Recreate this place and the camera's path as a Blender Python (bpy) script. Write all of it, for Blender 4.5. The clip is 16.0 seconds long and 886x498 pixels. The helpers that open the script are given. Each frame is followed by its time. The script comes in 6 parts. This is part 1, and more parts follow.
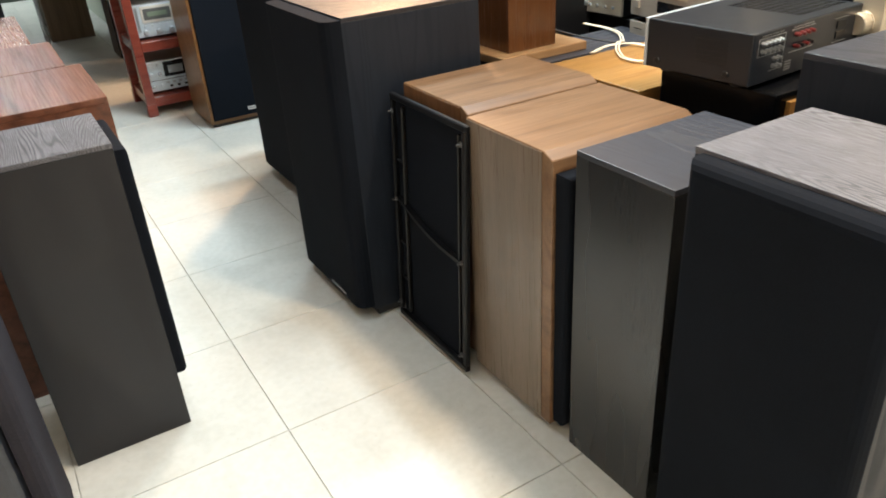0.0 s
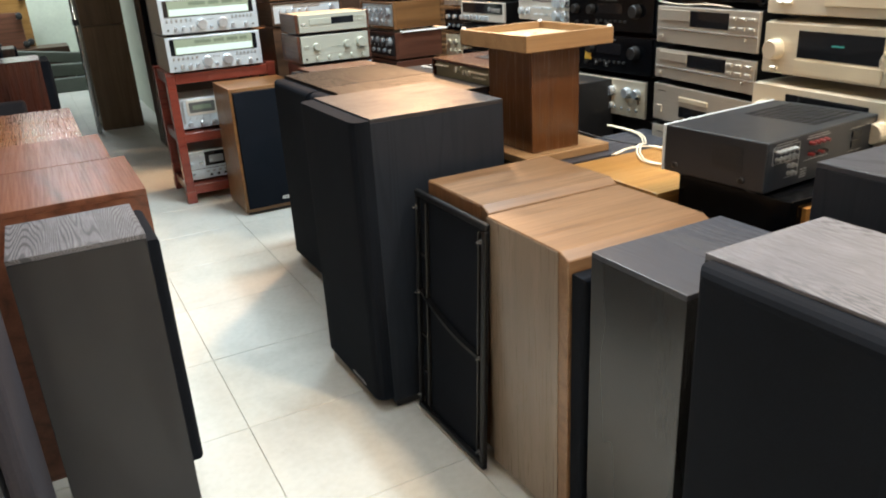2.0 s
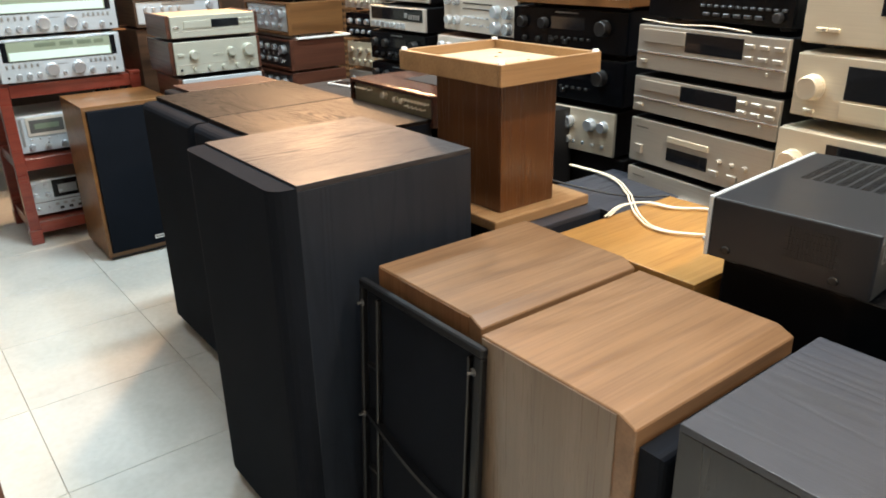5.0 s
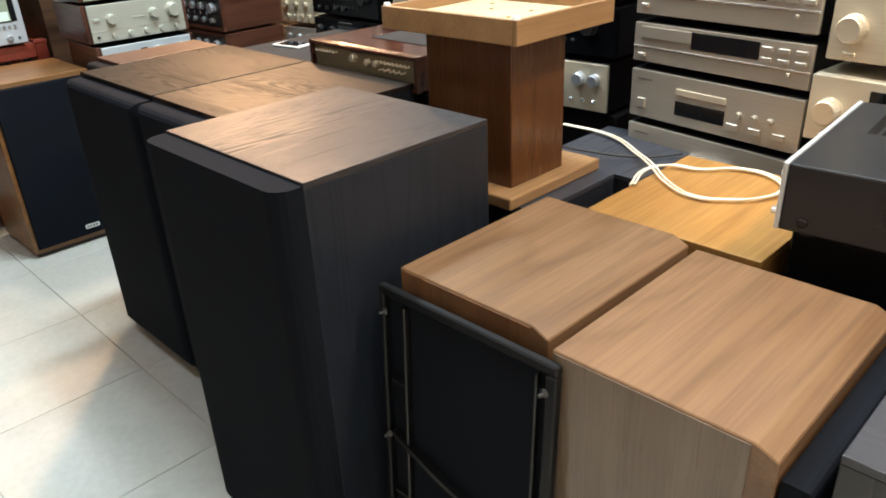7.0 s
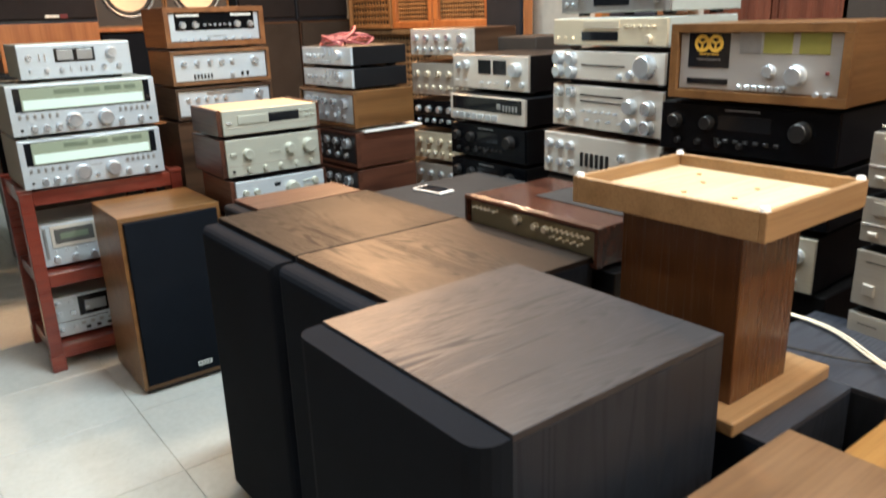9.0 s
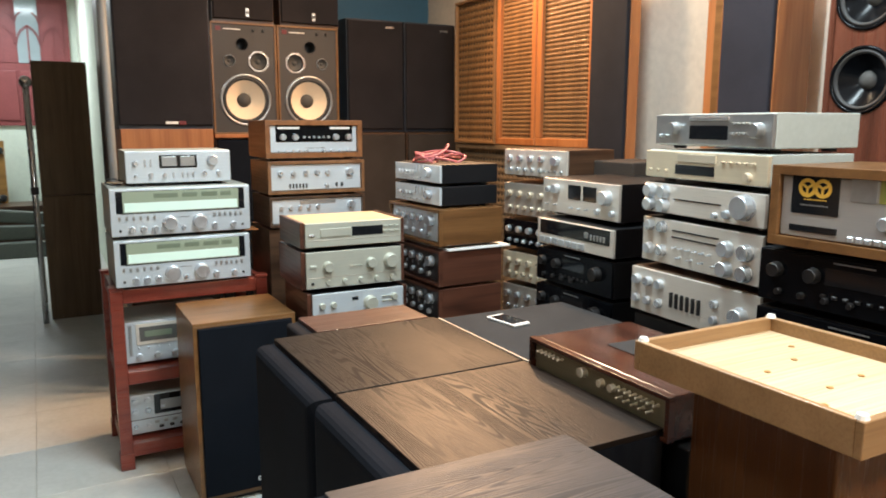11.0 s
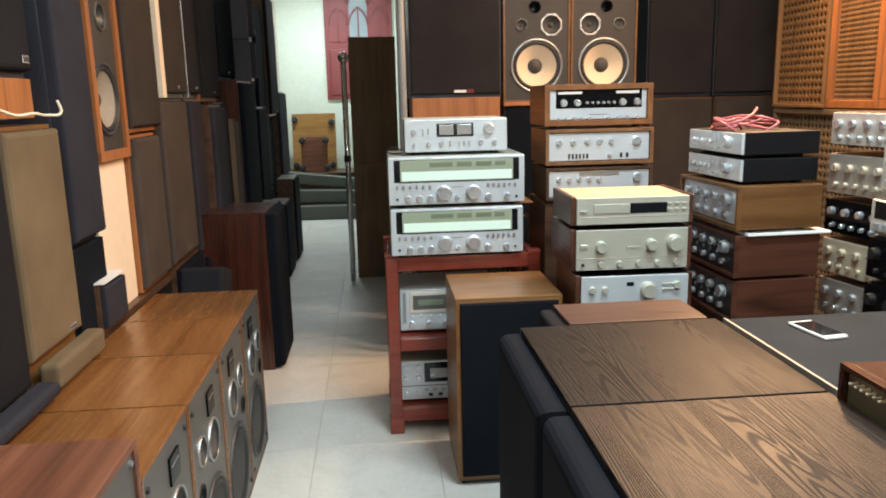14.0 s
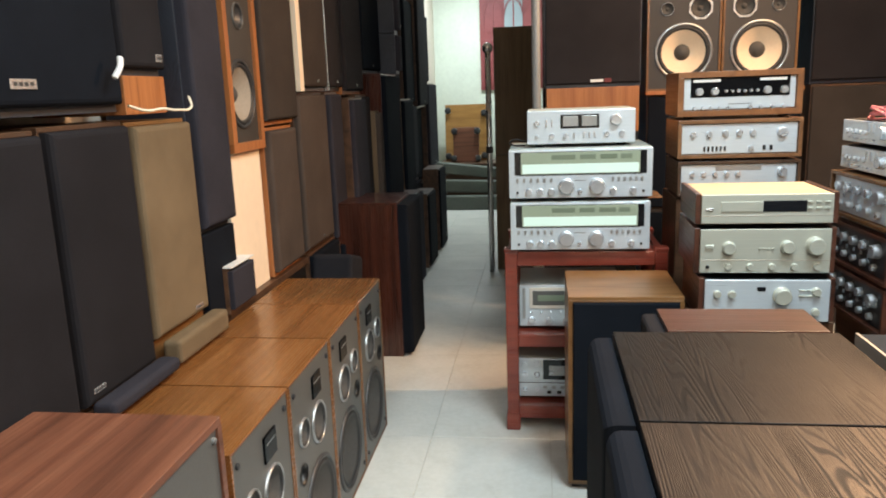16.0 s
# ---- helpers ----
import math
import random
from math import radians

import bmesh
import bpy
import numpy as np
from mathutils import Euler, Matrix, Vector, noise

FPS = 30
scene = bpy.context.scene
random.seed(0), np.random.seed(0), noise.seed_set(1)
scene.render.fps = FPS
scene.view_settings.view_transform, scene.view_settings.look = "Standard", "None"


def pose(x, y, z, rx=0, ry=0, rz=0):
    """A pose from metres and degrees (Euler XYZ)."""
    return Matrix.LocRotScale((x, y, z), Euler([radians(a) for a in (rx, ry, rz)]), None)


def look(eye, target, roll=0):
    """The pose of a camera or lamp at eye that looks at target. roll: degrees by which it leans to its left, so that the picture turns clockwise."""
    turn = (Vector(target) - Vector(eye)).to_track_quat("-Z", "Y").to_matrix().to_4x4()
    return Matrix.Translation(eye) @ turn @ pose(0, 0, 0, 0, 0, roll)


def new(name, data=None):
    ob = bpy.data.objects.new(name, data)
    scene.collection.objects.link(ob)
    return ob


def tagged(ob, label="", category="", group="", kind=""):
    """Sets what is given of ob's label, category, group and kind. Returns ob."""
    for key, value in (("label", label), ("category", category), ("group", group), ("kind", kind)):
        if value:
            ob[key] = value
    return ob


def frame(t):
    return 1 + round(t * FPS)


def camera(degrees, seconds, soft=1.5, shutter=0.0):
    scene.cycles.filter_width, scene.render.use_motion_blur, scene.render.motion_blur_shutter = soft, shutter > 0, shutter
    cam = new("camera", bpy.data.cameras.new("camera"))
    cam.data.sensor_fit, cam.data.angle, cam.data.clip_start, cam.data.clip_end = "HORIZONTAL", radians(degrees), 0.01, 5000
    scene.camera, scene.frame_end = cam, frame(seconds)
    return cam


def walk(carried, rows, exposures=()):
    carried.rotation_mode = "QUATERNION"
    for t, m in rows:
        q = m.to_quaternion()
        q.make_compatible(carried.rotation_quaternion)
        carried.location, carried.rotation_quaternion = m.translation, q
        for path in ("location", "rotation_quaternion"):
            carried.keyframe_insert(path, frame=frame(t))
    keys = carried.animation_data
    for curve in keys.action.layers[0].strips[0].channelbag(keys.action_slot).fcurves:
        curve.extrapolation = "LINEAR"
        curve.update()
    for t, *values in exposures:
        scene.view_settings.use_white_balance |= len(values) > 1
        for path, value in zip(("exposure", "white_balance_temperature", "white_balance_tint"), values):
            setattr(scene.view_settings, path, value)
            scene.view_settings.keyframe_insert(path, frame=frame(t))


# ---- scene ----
cam = camera(61.6, 16.0, soft=1.8, shutter=0.4)
PATH = [
    (0, (-0.012, 0.026, 1.311), (0.863, 1.554, 0.362), -3.9),
    (0.5, (-0.004, 0.006, 1.312), (0.835, 1.586, 0.417), -4.8),
    (1, (0.009, -0.002, 1.307), (0.834, 1.62, 0.478), -4.8),
    (1.5, (0.011, -0.009, 1.314), (0.822, 1.641, 0.526), -4.5),
    (2, (0.006, -0.007, 1.339), (0.868, 1.643, 0.608), -3.3),
    (2.5, (0.024, 0.113, 1.342), (0.968, 1.747, 0.679), -2.3),
    (3, (0.02, 0.233, 1.368), (1.097, 1.786, 0.714), -1.3),
    (3.5, (0.084, 0.342, 1.356), (1.254, 1.818, 0.681), -0.7),
    (4, (0.149, 0.451, 1.365), (1.297, 1.94, 0.683), -0.9),
    (4.5, (0.171, 0.543, 1.357), (1.289, 2.038, 0.638), -1.0),
    (7, (0.179, 0.94, 1.348), (1.427, 2.229, 0.464), -2.7),
    (7.5, (0.251, 0.994, 1.339), (1.454, 2.333, 0.468), -2.4),
    (8, (0.304, 1.088, 1.365), (1.438, 2.511, 0.534), -2.5),
    (8.5, (0.29, 1.221, 1.389), (1.415, 2.701, 0.65), -2.0),
    (9, (0.263, 1.311, 1.407), (1.417, 2.83, 0.807), -1.9),
    (9.5, (0.265, 1.358, 1.441), (1.454, 2.9, 0.986), -0.7),
    (12, (0.617, 1.389, 1.461), (1.303, 3.235, 1.111), -0.4),
    (12.5, (0.652, 1.437, 1.447), (1.204, 3.317, 1.047), -0.8),
    (13, (0.658, 1.495, 1.442), (1.065, 3.41, 1.033), -0.8),
    (13.5, (0.646, 1.545, 1.442), (0.908, 3.484, 1.029), -0.9),
    (14, (0.655, 1.597, 1.438), (0.823, 3.549, 1.036), -1.3),
    (14.5, (0.714, 1.615, 1.432), (0.798, 3.571, 1.024), -1.5),
    (15, (0.795, 1.637, 1.428), (0.759, 3.595, 1.02), -1.0),
    (15.5, (0.816, 1.635, 1.433), (0.652, 3.587, 1.027), -1.2),
    (16, (0.825, 1.639, 1.438), (0.562, 3.577, 1.023), -2.1),
]

walk(cam, [(t, look(eye, target, roll)) for t, eye, target, roll in PATH],
     [(0.0, 0.46), (2.0, 0.44), (4.5, 0.4), (8.0, 0.33), (9.5, 0.28), (12.0, 0.14), (16.0, 0.22)])

# ---- world and lights ----
world = bpy.data.worlds.new("room_air")
scene.world = world
world.use_nodes = True
world.node_tree.nodes["Background"].inputs[0].default_value = (0.8, 0.9, 1.0, 1)
world.node_tree.nodes["Background"].inputs[1].default_value = 0.006


def lamp(name, x, y, z, sx, sy, watts, colour):
    data = bpy.data.lights.new(name, "AREA")
    data.shape, data.size, data.size_y, data.energy, data.color = "RECTANGLE", sx, sy, watts, colour
    ob = new(name, data)
    ob.matrix_world = pose(x, y, z)
    return ob


COOL, WARM = (0.82, 0.93, 1.0), (1.0, 0.76, 0.52)
lamp("ceiling_tube_lamp", 1.25, -0.9, 2.95, 1.2, 0.2, 32, COOL)
lamp("ceiling_tube_lamp", 1.75, 1.6, 2.95, 0.2, 1.2, 50, COOL)
lamp("ceiling_tube_lamp", 1.65, 3.2, 2.95, 1.0, 0.2, 60, (0.76, 0.93, 1.0))
lamp("ceiling_tube_lamp", 0.15, 10.8, 2.95, 0.9, 0.2, 44, COOL)
lamp("ceiling_tube_lamp", 0.25, 2.3, 2.95, 0.2, 1.2, 13, COOL)
spot = lamp("warm_corner_lamp", 2.65, 5.3, 2.6, 0.16, 0.16, 64, (1.0, 0.56, 0.28))
spot.matrix_world = look((2.65, 5.3, 2.6), (0.9, 2.6, 0.6))
lamp("warm_ceiling_lamp", 2.25, 4.7, 2.95, 0.2, 0.2, 30, WARM)
lamp("warm_ceiling_lamp", 1.5, 0.5, 2.95, 0.2, 0.2, 50, WARM)


# ---- materials ----
def mat(name):
    m = bpy.data.materials.new(name)
    m.use_nodes = True
    return m, m.node_tree.nodes, m.node_tree.links, m.node_tree.nodes["Principled BSDF"]


def coords(n, l, scale, kind="Object", rot=(0, 0, 0)):
    tc, mp = n.new("ShaderNodeTexCoord"), n.new("ShaderNodeMapping")
    mp.inputs["Scale"].default_value = scale
    mp.inputs["Rotation"].default_value = rot
    info = n.new("ShaderNodeObjectInfo")
    add = n.new("ShaderNodeVectorMath")
    sc = n.new("ShaderNodeVectorMath")
    sc.operation = "SCALE"
    comb = n.new("ShaderNodeCombineXYZ")
    for k in range(3):
        l.new(info.outputs["Random"], comb.inputs[k])
    l.new(comb.outputs[0], sc.inputs[0])
    sc.inputs["Scale"].default_value = 7.0
    l.new(tc.outputs[kind], add.inputs[0])
    l.new(sc.outputs[0], add.inputs[1])
    l.new(add.outputs[0], mp.inputs[0])
    return mp.outputs[0]


def ramp(n, l, fac, stops):
    r = n.new("ShaderNodeValToRGB")
    e = r.color_ramp.elements
    e[0].position, e[0].color = stops[0][0], (*stops[0][1], 1)
    e[1].position, e[1].color = stops[-1][0], (*stops[-1][1], 1)
    for p, c in stops[1:-1]:
        k = e.new(p)
        k.color = (*c, 1)
    l.new(fac, r.inputs[0])
    return r.outputs[0]


def noisy(n, l, vec, scale, detail=4.0, rough=0.55, distort=0.0):
    t = n.new("ShaderNodeTexNoise")
    t.inputs["Scale"].default_value, t.inputs["Detail"].default_value = scale, detail
    t.inputs["Roughness"].default_value, t.inputs["Distortion"].default_value = rough, distort
    l.new(vec, t.inputs["Vector"])
    return t.outputs["Fac"]


def bumped(n, l, b, height, strength, dist=0.002):
    k = n.new("ShaderNodeBump")
    k.inputs["Strength"].default_value, k.inputs["Distance"].default_value = strength, dist
    l.new(height, k.inputs["Height"])
    l.new(k.outputs[0], b.inputs["Normal"])


def mixed(n, l, fac, a, c, kind="MIX"):
    m = n.new("ShaderNodeMix")
    m.data_type, m.blend_type = "RGBA", kind
    if isinstance(fac, float):
        m.inputs["Factor"].default_value = fac
    else:
        l.new(fac, m.inputs["Factor"])
    for k, v in (("A", a), ("B", c)):
        s = [i for i in m.inputs if i.name == k and i.type == "RGBA"][0]
        if isinstance(v, tuple):
            s.default_value = (*v, 1)
        else:
            l.new(v, s)
    return [o for o in m.outputs if o.type == "RGBA"][0]


def rings(n, l, v, scale, count, detail=1.5):
    """Contours of a stretched noise: the flowing figure of sawn wood, 0 to 1."""
    f = noisy(n, l, v, scale, detail, 0.45)
    a, b = n.new("ShaderNodeMath"), n.new("ShaderNodeMath")
    a.operation, b.operation = "MULTIPLY", "PINGPONG"
    l.new(f, a.inputs[0])
    a.inputs[1].default_value = count
    l.new(a.outputs[0], b.inputs[0])
    b.inputs[1].default_value = 1.0
    return b.outputs[0]


STRETCH = {"x": lambda a, c: (a, c, c), "y": lambda a, c: (c, a, c), "z": lambda a, c: (c, c, a)}


def wood(name, dark, mid, light, along="x", rough=0.4, count=14.0, figure=0.45, coat=0.0):
    """Veneer whose grain runs along one axis of the thing."""
    m, n, l, b = mat(name)
    st = STRETCH[along]
    fig = rings(n, l, coords(n, l, st(0.55, 5.0)), 1.0, count)
    fibre = noisy(n, l, coords(n, l, st(4, 170)), 1.0, 5.0, 0.7)
    streak = noisy(n, l, coords(n, l, st(0.8, 24)), 1.0, 3.0, 0.6)
    big = noisy(n, l, coords(n, l, (1, 1, 1)), 2.2, 3.0)
    a = mixed(n, l, figure, ramp(n, l, streak, [(0.3, dark), (0.5, mid), (0.72, light)]), ramp(n, l, fig, [(0.0, dark), (0.35, mid), (1.0, light)]))
    c = mixed(n, l, 1.0, a, ramp(n, l, fibre, [(0.34, (0.80, 0.77, 0.75)), (0.58, (1.0, 1.0, 1.0))]), "MULTIPLY")
    c = mixed(n, l, 1.0, c, ramp(n, l, big, [(0.3, (0.84, 0.83, 0.82)), (0.7, (1.1, 1.09, 1.07))]), "MULTIPLY")
    l.new(c, b.inputs["Base Color"])
    b.inputs["Coat Weight"].default_value = coat
    b.inputs["Coat Roughness"].default_value = 0.15
    l.new(ramp(n, l, fibre, [(0.3, (min(1, rough * 1.3),) * 3), (0.6, (rough * 0.9,) * 3)]), b.inputs["Roughness"])
    bumped(n, l, b, fibre, 0.12, 0.0006)
    return m


def ash(name, black, brown, along, rough=0.42, count=24.0, wide=4.5, spec=0.5, pore=1.0, relief=0.35):
    """Open-pored ash stained dark: thin dark growth lines that flow, swell and fade, with short pores between."""
    m, n, l, b = mat(name)
    st = STRETCH[along]
    fig = rings(n, l, coords(n, l, st(0.4, wide)), 1.0, count, 2.6)
    pores = noisy(n, l, coords(n, l, st(16, 420)), 1.0, 3.0, 0.7)
    patch = noisy(n, l, coords(n, l, (1, 1, 1)), 3.0, 4.0)
    fade = noisy(n, l, coords(n, l, st(1.2, 5.0)), 1.3, 2.0)
    line = ramp(n, l, fig, [(0.0, (1.0,) * 3), (0.22, (0.85,) * 3), (0.55, (0.0,) * 3)])
    mask = ramp(n, l, fade, [(0.36, (0.12,) * 3), (0.60, (1.0,) * 3)])
    a = n.new("ShaderNodeMath")
    a.operation = "MULTIPLY"
    l.new(line, a.inputs[0])
    l.new(mask, a.inputs[1])
    col = ramp(n, l, pores, [(0.34, tuple(c * (1 - 0.55 * pore) for c in brown)), (0.5, tuple(c * (1 - 0.1 * pore) for c in brown)), (0.66, tuple(c * (1 + 0.25 * pore) for c in brown))])
    col = mixed(n, l, a.outputs[0], col, black)
    c = mixed(n, l, 1.0, col, ramp(n, l, patch, [(0.3, (0.72, 0.72, 0.74)), (0.7, (1.15, 1.12, 1.08))]), "MULTIPLY")
    l.new(c, b.inputs["Base Color"])
    b.inputs["Specular IOR Level"].default_value = spec
    rr = mixed(n, l, 0.5, ramp(n, l, a.outputs[0], [(0.1, (rough,) * 3), (0.7, (min(1, rough * 1.7),) * 3)]), ramp(n, l, patch, [(0.3, (rough * 1.25,) * 3), (0.7, (rough * 0.85,) * 3)]))
    l.new(rr, b.inputs["Roughness"])
    k = n.new("ShaderNodeMath")
    k.operation = "SUBTRACT"
    l.new(pores, k.inputs[0])
    l.new(a.outputs[0], k.inputs[1])
    bumped(n, l, b, k.outputs[0], relief, 0.0007)
    return m


def plain(name, colour, rough=0.5, metal=0.0, grain=0.06, scale=60.0, bump=0.05, coat=0.0, spec=0.5):
    m, n, l, b = mat(name)
    v = coords(n, l, (1, 1, 1))
    f, g = noisy(n, l, v, scale, 4.0, 0.6), noisy(n, l, v, 4.0, 3.0)
    lo, hi = tuple(c * (1 - grain) for c in colour), tuple(min(1, c * (1 + grain)) for c in colour)
    c = mixed(n, l, 1.0, ramp(n, l, f, [(0.3, lo), (0.7, hi)]), ramp(n, l, g, [(0.3, (1 - grain,) * 3), (0.7, (1 + grain * 0.4,) * 3)]), "MULTIPLY")
    l.new(c, b.inputs["Base Color"])
    b.inputs["Metallic"].default_value = metal
    l.new(ramp(n, l, g, [(0.3, (rough * 0.88,) * 3), (0.7, (min(1, rough * 1.12),) * 3)]), b.inputs["Roughness"])
    b.inputs["Coat Weight"].default_value = coat
    b.inputs["Specular IOR Level"].default_value = spec
    if bump:
        bumped(n, l, b, f, bump, 0.0006)
    return m


def brushed(name, colour, rough=0.3, metal=1.0):
    m, n, l, b = mat(name)
    f = noisy(n, l, coords(n, l, (3, 260, 260)), 1.5, 4.0, 0.6)
    g = noisy(n, l, coords(n, l, (1, 1, 1)), 5.0, 2.0)
    c = mixed(n, l, 1.0, ramp(n, l, f, [(0.3, tuple(k * 0.9 for k in colour)), (0.7, colour)]), ramp(n, l, g, [(0.3, (0.92,) * 3), (0.7, (1.03,) * 3)]), "MULTIPLY")
    l.new(c, b.inputs["Base Color"])
    b.inputs["Metallic"].default_value = metal
    l.new(ramp(n, l, f, [(0.3, (rough * 1.3,) * 3), (0.7, (rough * 0.8,) * 3)]), b.inputs["Roughness"])
    bumped(n, l, b, f, 0.06, 0.0003)
    return m


def cloth(name, colour, rough=0.9):
    m, n, l, b = mat(name)
    v = coords(n, l, (1, 1, 1))
    f, g = noisy(n, l, v, 900.0, 2.0), noisy(n, l, v, 5.0, 4.0)
    c = mixed(n, l, 1.0, ramp(n, l, f, [(0.3, tuple(k * 0.65 for k in colour)), (0.7, tuple(k * 1.3 for k in colour))]), ramp(n, l, g, [(0.25, (0.8,) * 3), (0.75, (1.15,) * 3)]), "MULTIPLY")
    l.new(c, b.inputs["Base Color"])
    b.inputs["Roughness"].default_value = rough
    b.inputs["Specular IOR Level"].default_value = 0.1
    bumped(n, l, b, f, 0.25, 0.0006)
    return m


def glow(name, colour, strength, base):
    m, n, l, b = mat(name)
    b.inputs["Base Color"].default_value = (*base, 1)
    b.inputs["Roughness"].default_value = 0.12
    b.inputs["Emission Color"].default_value = (*colour, 1)
    b.inputs["Emission Strength"].default_value = strength
    return m


def tile_mat():
    m, n, l, b = mat("glazed_floor_tile")
    v = coords(n, l, (1, 1, 1))
    g, f = noisy(n, l, v, 3.5, 5.0, 0.6, 0.6), noisy(n, l, v, 45.0, 3.0)
    specks = noisy(n, l, v, 160.0, 2.0)
    c = ramp(n, l, g, [(0.3, (0.55, 0.56, 0.525)), (0.5, (0.61, 0.62, 0.585)), (0.72, (0.65, 0.65, 0.61))])
    c = mixed(n, l, 1.0, c, ramp(n, l, f, [(0.35, (0.95, 0.95, 0.94)), (0.65, (1.02, 1.02, 1.02))]), "MULTIPLY")
    c = mixed(n, l, 1.0, c, ramp(n, l, specks, [(0.23, (0.62, 0.58, 0.5)), (0.28, (1, 1, 1))]), "MULTIPLY")
    l.new(c, b.inputs["Base Color"])
    l.new(ramp(n, l, g, [(0.3, (0.56,) * 3), (0.7, (0.46,) * 3)]), b.inputs["Roughness"])
    bumped(n, l, b, g, 0.06, 0.002)
    return m


M = {}
M["tile"] = tile_mat()
M["grout"] = plain("tile_grout", (0.54, 0.53, 0.48), 0.85, grain=0.12)
M["plaster"] = plain("cream_wall_paint", (0.62, 0.55, 0.46), 0.75, grain=0.07, scale=25, bump=0.15)
M["cream"] = plain("cream_board_paint", (0.86, 0.70, 0.52), 0.6, grain=0.03, scale=25, bump=0.05)
M["greenwall"] = plain("pale_green_wall_paint", (0.70, 0.76, 0.66), 0.75, grain=0.04, scale=25, bump=0.12)
M["ceilpaint"] = plain("ceiling_paint", (0.75, 0.74, 0.70), 0.85, grain=0.03, scale=25, bump=0.1)
M["walnut"] = wood("walnut_veneer", (0.120, 0.066, 0.033), (0.180, 0.103, 0.053), (0.218, 0.129, 0.069), "x", 0.34, 26, 0.4)
M["walnut_z"] = wood("walnut_veneer_upright", (0.09, 0.042, 0.018), (0.16, 0.078, 0.034), (0.20, 0.10, 0.045), "z", 0.42)
M["oakwalnut"] = wood("golden_walnut_veneer", (0.14, 0.064, 0.020), (0.20, 0.098, 0.034), (0.25, 0.126, 0.046), "x", 0.34)
M["yellowwood"] = wood("yellow_teak_veneer", (0.26, 0.13, 0.036), (0.35, 0.185, 0.052), (0.41, 0.225, 0.068), "x", 0.36, 8)
M["jbwood"] = wood("brown_teak_veneer", (0.15, 0.058, 0.016), (0.21, 0.086, 0.026), (0.26, 0.115, 0.037), "x", 0.26, 10, 0.3, coat=0.12)
M["rosewood"] = wood("rosewood_veneer", (0.055, 0.022, 0.013), (0.15, 0.056, 0.032), (0.21, 0.088, 0.05), "x", 0.40, coat=0.08)
M["rosewood_z"] = wood("rosewood_veneer_upright", (0.012, 0.005, 0.004), (0.055, 0.016, 0.010), (0.085, 0.026, 0.015), "z", 0.28, coat=0.3)
M["redwood"] = wood("red_mahogany_paint", (0.11, 0.017, 0.011), (0.19, 0.033, 0.020), (0.24, 0.048, 0.029), "x", 0.3, coat=0.3)
M["orangewood"] = wood("orange_cherry_veneer", (0.26, 0.085, 0.026), (0.38, 0.14, 0.045), (0.45, 0.18, 0.062), "z", 0.38)
M["darkwood"] = wood("dark_walnut_veneer", (0.03, 0.016, 0.010), (0.085, 0.045, 0.026), (0.13, 0.07, 0.04), "x", 0.35)
M["brownboard"] = wood("dull_brown_board", (0.10, 0.066, 0.034), (0.15, 0.098, 0.052), (0.19, 0.125, 0.07), "z", 0.6)
M["pine"] = wood("pale_pine", (0.48, 0.365, 0.215), (0.55, 0.43, 0.265), (0.60, 0.48, 0.31), "x", 0.5, 6, 0.3)
M["ply_dark"] = wood("dark_varnished_plywood", (0.070, 0.027, 0.0095), (0.098, 0.039, 0.014), (0.118, 0.049, 0.018), "z", 0.24, 5, 0.2)
M["ply_x"] = wood("varnished_plywood_flat", (0.25, 0.145, 0.066), (0.32, 0.19, 0.09), (0.37, 0.225, 0.11), "x", 0.38, 8, 0.3)
for k_, src in (("oakwalnut_y", ((0.095, 0.043, 0.015), (0.145, 0.068, 0.024), (0.185, 0.092, 0.034))), ("rosewood_y", ((0.022, 0.009, 0.006), (0.075, 0.028, 0.017), (0.11, 0.044, 0.027))), ("darkwood_y", ((0.03, 0.016, 0.010), (0.075, 0.040, 0.023), (0.11, 0.06, 0.034))), ("walnut_y", ((0.13, 0.06, 0.026), (0.21, 0.10, 0.043), (0.26, 0.13, 0.06)))):
    M[k_] = wood(k_ + "_case_veneer", *src, "y", 0.34, 12)
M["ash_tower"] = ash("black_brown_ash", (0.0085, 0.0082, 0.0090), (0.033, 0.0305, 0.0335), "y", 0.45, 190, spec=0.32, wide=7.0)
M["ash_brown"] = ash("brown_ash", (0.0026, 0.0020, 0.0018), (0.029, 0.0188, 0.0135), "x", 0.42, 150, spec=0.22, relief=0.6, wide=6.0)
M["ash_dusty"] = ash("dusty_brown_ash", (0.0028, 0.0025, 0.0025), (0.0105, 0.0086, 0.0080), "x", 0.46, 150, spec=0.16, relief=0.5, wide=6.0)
# Top of black ash boxes, its light from above painted in as paler grey.
M["ash_lit_top"] = ash("black_ash_lit_top", (0.040, 0.042, 0.050), (0.145, 0.148, 0.168), "x", 0.40, 260)
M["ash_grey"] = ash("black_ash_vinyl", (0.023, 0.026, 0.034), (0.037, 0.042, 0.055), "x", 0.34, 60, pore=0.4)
# Sides of the left black box, with their shade in the colour.
M["vinyl_shade_side"] = ash("dark_vinyl_shade_side", (0.0086, 0.0086, 0.0124), (0.0094, 0.0094, 0.0134), "z", 0.34, 12, pore=0.15, relief=0.1)
# Black vinyl side, lightened in its colour for the bright floor it mirrors.
M["vinyl_sheen"] = ash("black_vinyl_floor_sheen", (0.0185, 0.0200, 0.0222), (0.0205, 0.0220, 0.0242), "z", 0.24, 12, pore=0.15, relief=0.1)
